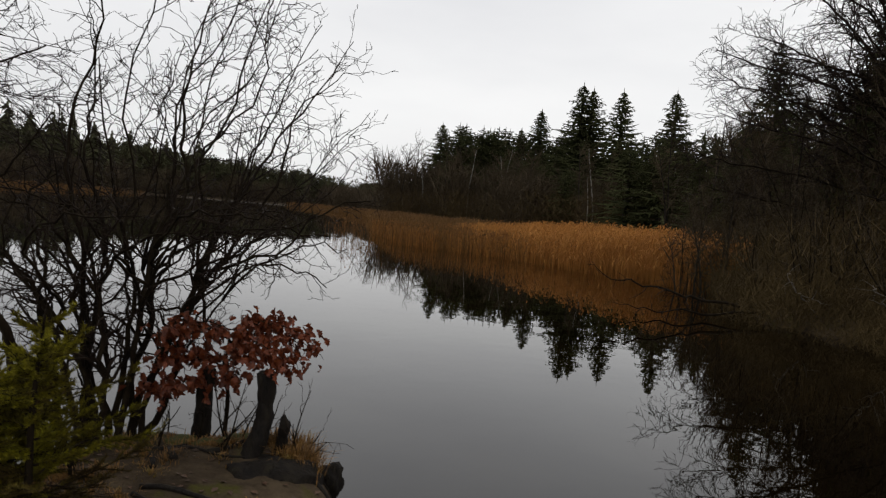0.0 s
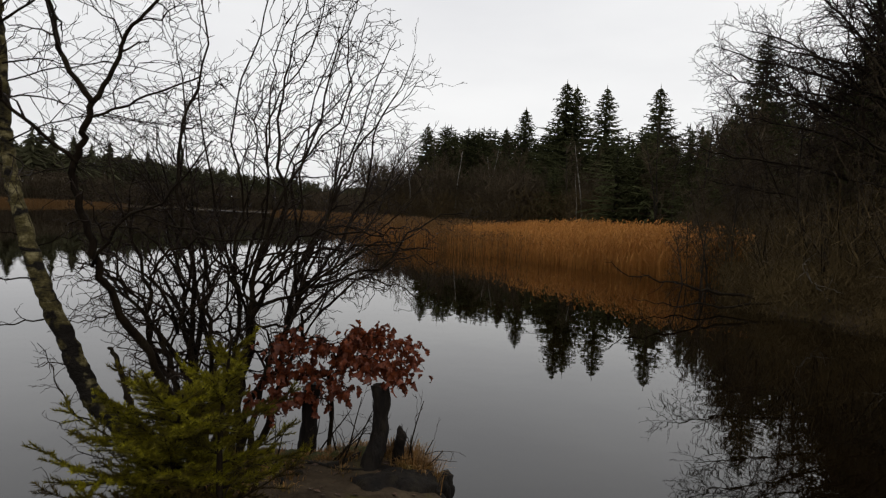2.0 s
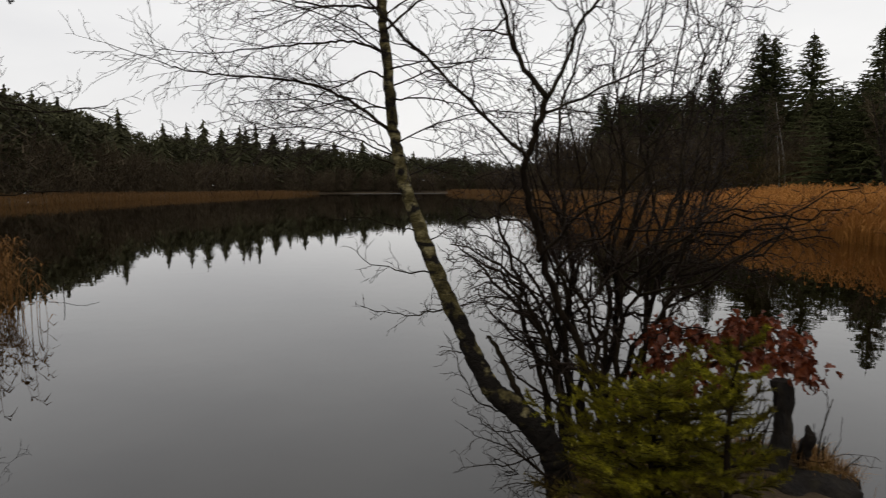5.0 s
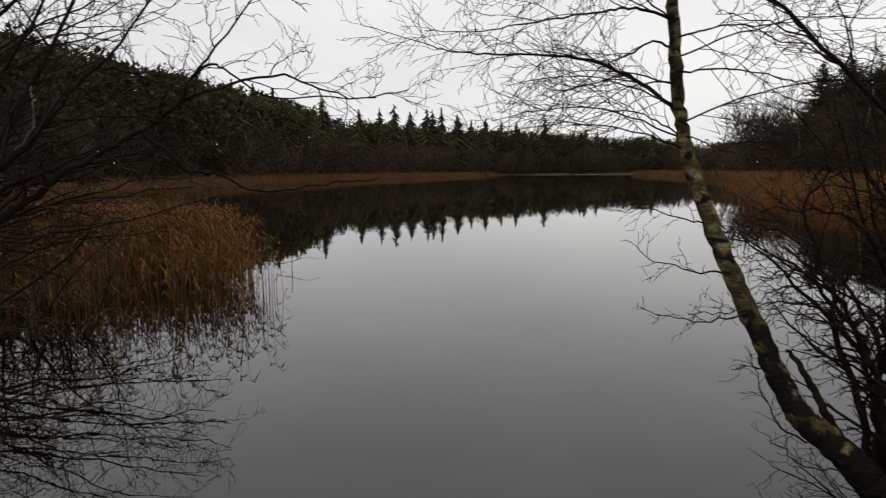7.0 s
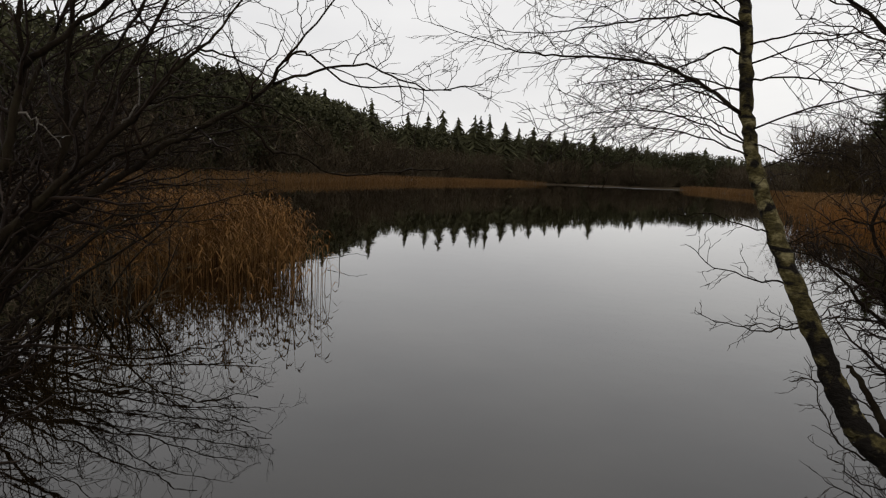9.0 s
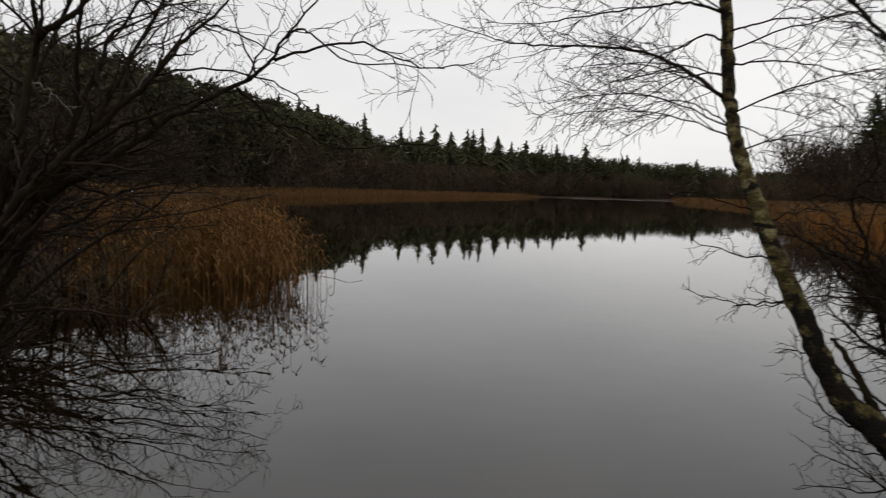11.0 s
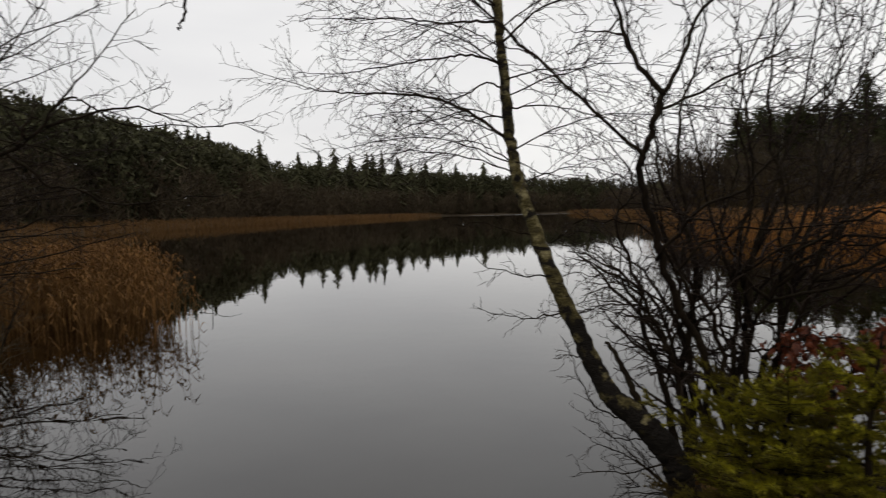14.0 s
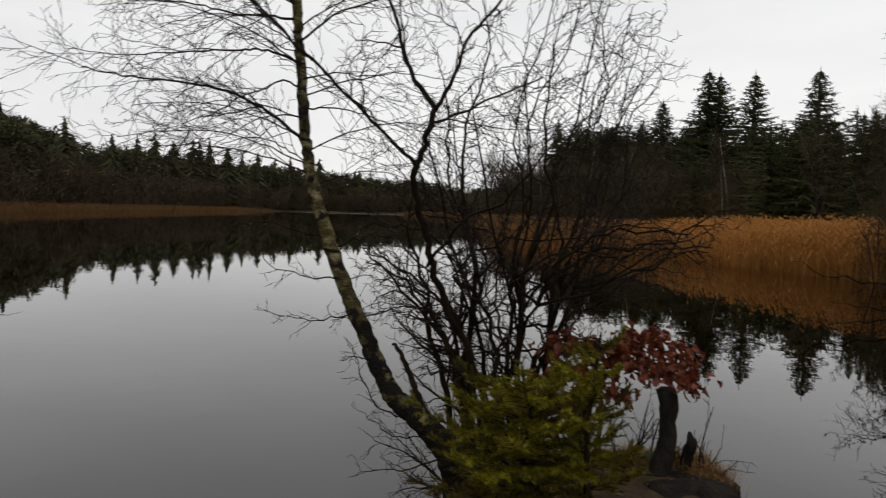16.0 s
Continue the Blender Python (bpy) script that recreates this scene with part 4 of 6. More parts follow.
    for ctrl, r in (
            ([(-2.66, 3.15, 1.42), (-2.78, 3.05, 1.46), (-2.92, 3.0, 1.5), (-3.05, 2.97, 1.48)], 0.005),
            ([(-2.64, 3.2, 1.36), (-2.5, 3.3, 1.42), (-2.35, 3.35, 1.42)], 0.005),
            ([(-2.58, 3.15, 1.2), (-2.7, 3.05, 1.22), (-2.86, 3.0, 1.27), (-2.98, 2.98, 1.35)], 0.006),
            ([(-2.5, 3.15, 1.02), (-2.62, 3.05, 1.0), (-2.76, 3.0, 1.0), (-2.9, 2.95, 1.04)], 0.006),
            ([(-2.2, 3.1, 0.5), (-2.38, 3.0, 0.6), (-2.5, 2.98, 0.85), (-2.6, 2.95, 1.12)], 0.006),
            ([(-2.05, 3.1, 0.4), (-2.25, 3.0, 0.42), (-2.42, 2.95, 0.52), (-2.55, 2.9, 0.62)], 0.005),
            ([(-2.35, 3.15, 0.8), (-2.48, 3.08, 0.8), (-2.62, 3.0, 0.78)], 0.005),
            ([(-1.9, 3.12, 0.32), (-2.15, 2.97, 0.25), (-2.4, 2.85, 0.26), (-2.62, 2.8, 0.22)], 0.007),
            ([(-1.84, 3.1, 0.26), (-2.06, 2.95, 0.16), (-2.25, 2.86, 0.16), (-2.38, 2.8, 0.1)], 0.006),
            ([(-1.82, 3.08, 0.26), (-1.98, 2.85, 0.2), (-2.1, 2.7, 0.24), (-2.2, 2.6, 0.2)], 0.006)):
        f = Vector(ctrl[0])
        ctrl = [f] + [f + (Vector(c) - f) * (0.68 if f.z < 0.95 else 1.0) for c in ctrl[1:]]
        branch_part(ob, rng, ctrl, r * 0.85, 0.0016, low, "branch", 4, M_BARK, M_TWIG, 0.007, 5)
    # ripening catkins that hang from the outer twigs
    c = Geo()
    tips = [q for child in ob.children_recursive if child.name.startswith("twigwork") for q in child.data.vertices if q.co.z > 1.5]
    for k in range(90):
        p = rng.choice(tips).co
        ln = rng.uniform(0.018, 0.03)
        sway = Vector((rng.gauss(0, 0.15), rng.gauss(0, 0.15), -1)) * ln
        c.tube([p, p + sway * 0.3, p + sway * 0.75, p + sway], [0.0012, 0.003, 0.0026, 0.0008], 5)
    tagged(part("catkin_tassel", c, M_TWIG, ob, "small brown hanging catkins"), kind="stuff")


birch()

# ---- the shrubs on the point ----


def forked_sapling():
    """The slim dark tree that forks in front of the birch."""
    rng = random.Random(41)
    ob = thing("alder_tree", (-1.62, 2.92, 0.24), "slim dark wet alder that forks at head height", "tree")
    main = [(-1.62, 2.92, 0.15), (-1.68, 2.85, 0.5), (-1.78, 2.68, 0.9), (-1.9, 2.54, 1.2), (-1.96, 2.47, 1.45), (-2.0, 2.45, 1.62), (-2.005, 2.43, 1.77), (-1.965, 2.42, 1.87), (-1.93, 2.41, 1.99)]
    g = Geo()
    line = smooth_line(place(ob, main), 5)
    line = [line[0]] + [p + Vector((rng.gauss(0, 0.006), rng.gauss(0, 0.006), 0)) for p in line[1:-1]] + [line[-1]]
    g.tube(line, taper(0.018, 0.012, len(line)), 8)
    part("trunk", g, M_BARK, ob)
    spec = [(0.085, 0.36, 40, 0.15, 0.03, 0.1, 0.25), (0.06, 0.16, 44, 0.18, 0.01, 0.15, 0.28), (0.06, 0.07, 46, 0.15, 0, 0.3)]
    for ctrl, r in (
            ([(-1.925, 2.4, 1.985), (-2.04, 2.4, 2.14), (-2.09, 2.42, 2.3), (-2.15, 2.4, 2.5), (-2.2, 2.35, 2.9), (-2.3, 2.3, 3.3)], 0.0125),
            ([(-1.925, 2.4, 1.985), (-1.86, 2.42, 2.12), (-1.79, 2.42, 2.28), (-1.7, 2.42, 2.38), (-1.58, 2.4, 2.55), (-1.45, 2.4, 2.9)], 0.0105),
            ([(-1.995, 2.43, 1.75), (-2.12, 2.35, 1.885), (-2.31, 2.22, 2.08), (-2.5, 2.1, 2.28), (-2.7, 1.97, 2.48), (-2.92, 1.83, 2.7), (-3.1, 1.72, 2.9)], 0.0085),
            ([(-1.94, 2.41, 1.93), (-1.82, 2.4, 1.97), (-1.68, 2.4, 2.03), (-1.5, 2.38, 2.1)], 0.006),
            ([(-1.96, 2.48, 1.35), (-1.8, 2.4, 1.55), (-1.65, 2.38, 1.62), (-1.45, 2.35, 1.85)], 0.008)):
        branch_part(ob, rng, ctrl, r, 0.003, spec, "branch", 4, M_BARK, M_TWIG, 0.004, 6, 0.0018)


forked_sapling()


def willow_shrub():
    rng = random.Random(47)
    ob = thing("willow_shrub", (-1.5, 3.35, 0.22), "dense leafless many-stemmed willow shrub with dark wet bark", "shrub")
    spec = [(0.15, 0.55, 44, 0.12, 0.03, 0.3, 0.26), (0.12, 0.26, 46, 0.15, 0.01, 0.12, 0.3), (0.085, 0.075, 52, 0.18, 0.0, 0.2)]
    tips = [
        (-2.2, 3.9, 2.6), (-2.05, 3.7, 2.3), (-2.4, 3.6, 2.0), (-1.9, 3.3, 2.9), (-1.5, 3.2, 2.9), (-1.4, 3.8, 2.9),
        (-1.05, 3.8, 2.8), (-0.66, 5.2, 2.35), (-0.8, 4.9, 2.85), (-0.9, 4.3, 2.8), (-1.2, 4.2, 3.0), (-1.0, 4.6, 2.7), (-0.75, 4.5, 2.55), (-0.7, 4.9, 2.2), (-1.65, 3.9, 2.5), (-0.62, 4.5, 1.95), (-1.1, 3.4, 2.6), (-1.8, 4.0, 2.2), (-2.3, 3.2, 1.7), (-1.05, 4.3, 3.3), (-1.35, 4.0, 3.2), (-1.5, 4.4, 3.2)]
    joints = []
    ground = (0, 2, 3, 5, 8, 10, 12)
    for i in ground + tuple(k for k in range(len(tips)) if k not in ground):
        tip = tips[i]
        own = i in ground
        bx = -1.92 + 0.46 * ((tip[0] + 2.4) / 2.1) + rng.gauss(0, 0.04)
        b, t = Vector((bx, 3.42 + rng.gauss(0, 0.07), 0.15)), Vector(tip)
        c = []
        for s in (0.0, 0.12, 0.26, 0.4, 0.54, 0.68, 0.84, 1.0):
            p = b.lerp(t, s)
            lag = t - b
            p -= Vector((lag.x, lag.y, 0)) * (0.45 * s * (1 - s))
            p += Vector((rng.gauss(0, 0.05), rng.gauss(0, 0.05), rng.gauss(0, 0.02))) * (1 if 0 < s < 1 else 0)
            c.append(p)
        if not own:
            root = min(joints, key=lambda q: (q - c[3] + UP * 0.25).length)
            c = [root, root.lerp(c[4], 0.5) + Vector((rng.gauss(0, 0.03), rng.gauss(0, 0.03), 0))] + c[4:]
        o, line, rr = branch_part(ob, rng, c, rng.uniform(0.02, 0.026) if own else rng.uniform(0.008, 0.012), 0.0026, spec, "stem", 4, M_BARK, M_TWIG, 0.01, 7, 0.0025)
        joints += [q for q in (p + ob.location for p in line) if 0.45 < q.z < 1.45]
    # straight stems that slant out past the birch
    side = [(0.062, 0.38, 50, 0.16, 0.0, 0.2, 0.28), (0.06, 0.18, 50, 0.18, -0.01, 0.1, 0.3), (0.08, 0.08, 50, 0.16, 0.0, 0.2)]
    for c, r in (
            ([(-1.79, 3.4, 0.15), (-1.83, 3.4, 0.45), (-1.97, 3.4, 0.78), (-2.3, 3.45, 1.12), (-2.55, 3.5, 1.36)], 0.024),
            ([(-1.77, 3.5, 0.15), (-1.81, 3.5, 0.5), (-1.86, 3.52, 0.9), (-2.06, 3.55, 1.5), (-2.2, 3.6, 2.05)], 0.02),
            ([(-1.72, 3.42, 0.15), (-1.69, 3.46, 0.6), (-1.66, 3.5, 1.05), (-1.8, 3.5, 1.6), (-1.95, 3.5, 2.3)], 0.019),
            ([(-1.83, 3.34, 0.15), (-1.91, 3.32, 0.55), (-2.0, 3.3, 0.86), (-2.25, 3.3, 1.2), (-2.46, 3.3, 1.3)], 0.02),
            ([(-1.75, 3.3, 0.15), (-1.73, 3.3, 0.5), (-1.75, 3.32, 0.9), (-1.98, 3.35, 1.35), (-2.1, 3.4, 1.8)], 0.021),
            ([(-1.59, 3.45, 0.15), (-1.53, 3.5, 0.6), (-1.35, 3.5, 1.05), (-1.22, 3.52, 1.5), (-1.15, 3.55, 2.0)], 0.018),
            ([(-1.85, 3.5, 0.15), (-1.96, 3.6, 0.6), (-2.1, 3.7, 0.98), (-2.4, 3.8, 1.22), (-2.65, 3.85, 1.3)], 0.017)):
        o, line, rr = branch_part(ob, rng, c, r * 1.15, 0.003, side, "stem", 4, M_BARK, M_TWIG, 0.01, 7, 0.0023)
        joints += [q for q in (p + ob.location for p in line) if 0.5 < q.z < 1.35]
    # low crooked boughs that spread over the water
    low = [(0.08, 0.28, 48, 0.2, 0.01, 0.2, 0.3), (0.065, 0.15, 50, 0.2, 0.0, 0.1, 0.3), (0.07, 0.07, 50, 0.18, 0.0, 0.2)]
    for ctrl, r in (
            ([(-1.75, 3.45, 0.7), (-1.95, 3.4, 1.15), (-2.05, 3.3, 1.4), (-2.25, 3.2, 1.5), (-2.45, 3.15, 1.48)], 0.013),
            ([(-1.7, 3.5, 0.8), (-1.85, 3.7, 1.3), (-2.0, 3.8, 1.55), (-2.3, 3.9, 1.6)], 0.012),
            ([(-1.6, 3.4, 0.9), (-1.65, 3.2, 1.3), (-1.8, 3.05, 1.5), (-2.05, 2.95, 1.55)], 0.012),
            ([(-1.5, 3.4, 0.9), (-1.4, 3.15, 1.35), (-1.2, 3.0, 1.5), (-0.95, 2.95, 1.5), (-0.75, 2.9, 1.56)], 0.011),
            ([(-1.7, 3.4, 0.5), (-1.95, 3.55, 0.85), (-2.1, 3.6, 1.15), (-2.3, 3.75, 1.3), (-2.5, 3.8, 1.38)], 0.018),
            ([(-1.8, 3.4, 0.55), (-2.05, 3.3, 0.95), (-2.2, 3.25, 1.2), (-2.35, 3.2, 1.35)], 0.016),
            ([(-1.45, 3.45, 0.6), (-1.35, 3.7, 1.0), (-1.1, 3.85, 1.2), (-0.85, 3.9, 1.17), (-0.68, 3.9, 1.08)], 0.014),
            ([(-1.3, 3.4, 0.7), (-1.1, 3.6, 1.15), (-0.82, 3.75, 1.35), (-0.55, 3.8, 1.32)], 0.012),
            ([(-1.2, 3.4, 0.8), (-0.9, 3.5, 1.3), (-0.68, 3.6, 1.55), (-0.42, 3.65, 1.66)], 0.012),
            ([(-1.4, 3.3, 0.7), (-1.25, 3.1, 1.2), (-1.0, 3.05, 1.4), (-0.75, 3.0, 1.42)], 0.012),
            ([(-1.7, 3.3, 0.7), (-1.85, 3.0, 1.1), (-1.9, 2.9, 1.3), (-1.65, 2.8, 1.45), (-1.3, 2.75, 1.48)], 0.013),
            ([(-1.6, 3.35, 0.9), (-1.45, 3.35, 1.22), (-1.2, 3.35, 1.4), (-0.95, 3.3, 1.42), (-0.72, 3.3, 1.5)], 0.014),
            ([(-1.5, 3.4, 0.9), (-1.3, 3.45, 1.2), (-1.1, 3.5, 1.3), (-0.9, 3.5, 1.45), (-0.62, 3.5, 1.42)], 0.013),
            ([(-1.7, 3.3, 0.95), (-1.6, 3.2, 1.25), (-1.4, 3.2, 1.38), (-1.15, 3.15, 1.36), (-0.95, 3.15, 1.3)], 0.012),
            ([(-1.5, 3.3, 0.9), (-1.35, 3.2, 1.3), (-1.15, 3.25, 1.52), (-0.85, 3.3, 1.5)], 0.011)):
        f = min(joints, key=lambda p: (p - Vector(ctrl[1])).length + 2 * max(0, p.z - ctrl[1][2] + 0.15))
        ctrl = [f] + ctrl[1:]
        branch_part(ob, rng, ctrl, r * 0.85, 0.003, low, "bough", 4, M_BARK, M_TWIG, 0.012, 6, 0.002)
    # crooked boughs that cross each other at breast height
    for k in range(6):
        p = rng.choice([p for p in joints if p.z > 0.65 and p.x < -1.4])
        a = rng.gauss(3.2 if rng.random() < 0.85 else 0.0, 0.6)
        q = wander(rng, p, Vector((math.cos(a), math.sin(a) * 0.8, rng.uniform(0.2, 0.7))), rng.uniform(0.45, 0.85), 7, 0.17, 0.0, 0.2)
        branch_part(ob, rng, q, rng.uniform(0.006, 0.01), 0.0028, low, "bough", 3, M_BARK, M_TWIG, 0.006, 6, 0.002)


willow_shrub()


def stump(name, ctrl, rads, label, top_r):
    ob = thing(name, ctrl[0], label, "stump")
    line = smooth_line(place(ob, ctrl), 5)
    g = Geo()
    rr = [float(np.interp(i / (len(line) - 1), np.linspace(0, 1, len(rads)), rads)) for i in range(len(line))]
    g.tube(line, rr, 14)
    for p in g.v:
        p += Vector((noise2(p.x * 4, p.z * 2, 6), noise2(p.y * 4, p.z * 2, 6, 3), 0.4 * noise2(p.x * 5, p.y * 5, 8))) * 0.013 + Vector((noise2(p.x * 9 + p.y * 7, p.z * 2, 9), noise2(p.y * 9 - p.x * 7, p.z * 2, 9, 5), noise2(p.x * 12, p.y * 12, 7, 1))) * 0.009
    part("bark", g, M_STUMP, ob)
    c = Geo()
    top = line[-1]
    n = 14
    c.v = [top + Vector((top_r * 0.92 * math.cos(6.283 * k / n), top_r * 0.92 * math.sin(6.283 * k / n), 0.006)) for k in range(n)] + [top + Vector((0, 0, 0.012))]
    c.f = [(k, (k + 1) % n, n) for k in range(n)]
    part("cut_top", c, M_CUT, ob, "weathered dark cut face")
    return ob


stump("tree_stump", [(-0.92, 3.16, 0.16), (-0.875, 3.19, 0.3), (-0.845, 3.22, 0.43), (-0.835, 3.245, 0.54), (-0.845, 3.26, 0.7)], [0.082, 0.058, 0.047, 0.044, 0.048], "leaning dark sawn-off trunk on the tip of the bank", 0.047)
stump("tree_stump", [(-0.755, 3.26, 0.14), (-0.75, 3.25, 0.27), (-0.735, 3.24, 0.38), (-0.72, 3.22, 0.44), (-0.735, 3.22, 0.495)], [0.055, 0.042, 0.034, 0.029, 0.031, 0.026, 0.012], "short dark snag with a rounded top beside the tall one", 0.008)
stump("tree_stump", [(-1.27, 3.56, 0.15), (-1.27, 3.55, 0.35), (-1.25, 3.54, 0.62)], [0.06, 0.047, 0.042], "dark stump half hidden by brown oak leaves", 0.042)


def oak_leaf(seed):
    """A lobed leaf about 9 cm long, folded along its rib and curled."""
    rng = random.Random(seed)
    g = Geo()
    n = 9
    rib, lt, rt = [], [], []
    for i in range(n):
        s = i / (n - 1)
        w = 0.03 * math.sin(math.pi * min(1, s * 0.9 + 0.08)) * (1.18 if i % 2 else 0.66) + 0.002
        z = 0.018 * math.sin(s * 2.6 + rng.random()) - 0.03 * s * s
        y = 0.095 * s
        rib.append(Vector((0, y, z)))
        lt.append(Vector((-w * rng.uniform(0.85, 1.15), y + 0.006 * (i % 2), z + w * rng.uniform(0.2, 0.6))))
        rt.append(Vector((w * rng.uniform(0.85, 1.15), y + 0.006 * (i % 2), z + w * rng.uniform(0.2, 0.6))))
    g.v = rib + lt + rt
    for i in range(n - 1):
        g.f += [(i, i + 1, n + i + 1, n + i), (i + 1, i, 2 * n + i, 2 * n + i + 1)]
    return g.mesh("leaf", M_OAK)


LEAVES = [oak_leaf(i) for i in range(6)]


def oak_sapling():
    rng = random.Random(53)
    ob = thing("oak_sapling", (-1.16, 3.61, 0.25), "low oak sapling still holding its withered red-brown leaves", "sapling")
    main = [(-1.16, 3.61, 0.20), (-1.14, 3.57, 0.47), (-1.16, 3.53, 0.67), (-1.09, 3.51, 0.84)]
    g = Geo()
    line = smooth_line(place(ob, main), 5)
    g.tube(line, taper(0.014, 0.008, len(line)), 7)
    part("trunk", g, M_BARK, ob)
    spots = []
    for ctrl in (
            [(-1.10, 3.51, 0.82), (-1.02, 3.49, 0.90), (-0.91, 3.49, 0.92), (-0.78, 3.51, 0.88), (-0.66, 3.53, 0.84)],
            [(-1.11, 3.51, 0.80), (-1.02, 3.55, 0.84), (-0.89, 3.58, 0.82), (-0.74, 3.59, 0.80), (-0.61, 3.59, 0.72)],
            [(-1.12, 3.51, 0.78), (-1.23, 3.47, 0.86), (-1.35, 3.45, 0.88), (-1.46, 3.43, 0.84)],
            [(-1.14, 3.53, 0.64), (-1.27, 3.47, 0.70), (-1.40, 3.43, 0.72), (-1.50, 3.41, 0.66)],
            [(-1.14, 3.55, 0.68), (-1.04, 3.45, 0.76), (-0.93, 3.39, 0.78), (-0.83, 3.37, 0.74)],
            [(-1.14, 3.55, 0.57), (-1.06, 3.43, 0.64), (-1.02, 3.37, 0.60)],
            [(-1.10, 3.51, 0.80), (-1.04, 3.55, 0.88), (-0.95, 3.58, 0.9), (-0.84, 3.6, 0.9)],
            [(-1.16, 3.58, 0.52), (-1.30, 3.51, 0.56), (-1.44, 3.47, 0.52), (-1.57, 3.45, 0.52)]):
        o, ln, rr = branch_part(ob, rng, ctrl, 0.006, 0.0015, None, "branch", 5, M_BARK, M_TWIG, 0.008, 5)
        for p in ln[2:]:
            spots.append(p)
            spots.append(p + Vector((rng.gauss(0, 0.03), rng.gauss(0, 0.03), rng.gauss(0.01, 0.02))))
    o, ln, rr = branch_part(ob, rng, [(-1.09, 3.5, 0.76), (-1.0, 3.4, 0.82), (-0.88, 3.3, 0.83), (-0.78, 3.26, 0.8), (-0.68, 3.26, 0.75)], 0.005, 0.0015, None, "branch", 6, M_BARK, M_TWIG, 0.008, 5)
    for p in ln[6:]:
        spots += [p, p + Vector((rng.gauss(0, 0.03), rng.gauss(0, 0.02), rng.gauss(0, 0.02))), p + Vector((0, -0.03, -0.03))]
    spots += [p for p in spots if p.x + ob.location.x < -1.1]
    for k in range(860):
        p = rng.choice(spots) + Vector((rng.gauss(0, 0.03), rng.gauss(0, 0.045), rng.gauss(0.0, 0.026)))
        lf = new("leaf", LEAVES[k % 6])
        lf.parent = ob
        sc = rng.uniform(0.4, 0.68)
        lf.matrix_basis = Matrix.LocRotScale(p, Euler((radians(rng.gauss(-55, 35)), radians(rng.gauss(0, 40)), rng.uniform(0, 6.28))), (sc, sc, sc))


oak_sapling()


def spruce_sapling(at, tall, n, spread, dead, seed, label):
    """The bright young spruce at the front of the point: whorled twigs, each clad in short needles."""
    rng = random.Random(seed)
    rs = np.random.RandomState(seed)
    ob = thing("spruce_sapling", at, label, "sapling")
    g = Geo()
    line = smooth_line([Vector((0, 0, -0.05)), Vector((0.01, 0.0, 0.3 * tall)), Vector((0.0, 0.02, 0.64 * tall)), Vector((0.03, 0.02, tall))], 5)
    g.tube(line, taper(0.02, 0.004, len(line)), 8)
    part("trunk", g, M_BARK, ob)

    def clad(lines, material):
        V, F = [], []
        off = 0
        for pts in lines:
            for a, b in zip(pts[:-1], pts[1:]):
                d = b - a
                m = max(4, int(d.length / 0.0013))
                t = np.array(d.normalized())
                s1 = np.array(d.orthogonal().normalized())
                s2 = np.cross(t, s1)
                u = rs.rand(m)
                an = rs.uniform(0, 2 * np.pi, m)
                side = np.cos(an)[:, None] * s1 + np.sin(an)[:, None] * s2
                o = np.array(a) + u[:, None] * np.array(d)
                ln = rs.uniform(0.012, 0.021, m)[:, None]
                tip = o + (side * 0.8 + t * 0.65 + np.array([0, 0, 0.15])) * ln
                w = np.cross(side, t) * 0.0021
                V.append(np.stack([o - w, o + w, tip], 1).reshape(-1, 3))
                F.append(np.arange(m * 3).reshape(-1, 3) + off)
                off += m * 3
        return array_mesh("needles", np.concatenate(V), np.concatenate(F), material)
    for k in range(n):
        s = 0.08 + 0.9 * (k / n)
        i = min(int(s * (len(line) - 1)), len(line) - 2)
        p = line[i].lerp(line[i + 1], s * (len(line) - 1) - i)
        a = k * 2.4 + rng.gauss(0, 0.3)
        e = spread * (0.4 * (1 - s) ** 0.33 + 0.14) * rng.uniform(0.65, 1.15)
        d = Vector((math.cos(a), math.sin(a), 0.05 + 0.4 * s + rng.gauss(0, 0.12)))
        q = wander(rng, p, d, e, 6, 0.05, -0.03 + 0.07 * s)
        q[-1] += UP * 0.02
        w = Geo()
        w.tube(q, taper(0.005, 0.0018, 7), 4)
        lines = [q[1:]]
        for j in range(1, 7):
            t = (q[j] - q[j - 1]).normalized()
            sd = t.cross(UP).normalized()
            for sg in (-1, 1):
                for rep in range(2):
                    b = e * rng.uniform(0.2, 0.38) * (1.15 - j / 8)
                    r = wander(rng, q[j - 1].lerp(q[j], rng.random()), t * 0.8 + sd * (sg * 0.75) + UP * rng.gauss(0, 0.12), b, 3, 0.06, -0.02)
                    w.tube(r, taper(0.0022, 0.001, 4), 3)
                    lines.append(r)
        br = part("branch", w, M_BARK, ob)
        old = s + rng.gauss(0, 0.1) < 0.42
        tagged(part("needles", clad(lines, M_SAPOLD if old else M_SAP), None, br, "browned old needles" if old else ""), kind="stuff")
    for k in range(dead):
        a = rng.gauss(0.2, 0.9)
        s = rng.uniform(0.05, 0.5)
        p = line[int(s * (len(line) - 1))]
        q = wander(rng, p, Vector((math.cos(a), math.sin(a), rng.uniform(-0.05, 0.35))), rng.uniform(0.3, 0.5), 7, 0.05, -0.05)
        w = Geo()
        r = taper(0.0035, 0.0014, 8)
        w.tube(q, r, 4)
        shoots(w, rng, q, r, 0, [(0.03, 0.12, 55, 0.08, -0.06, 0.2)], 0.0014)
        part("dead_twig", w, M_TWIG, ob, "bare brown dead lower twig")


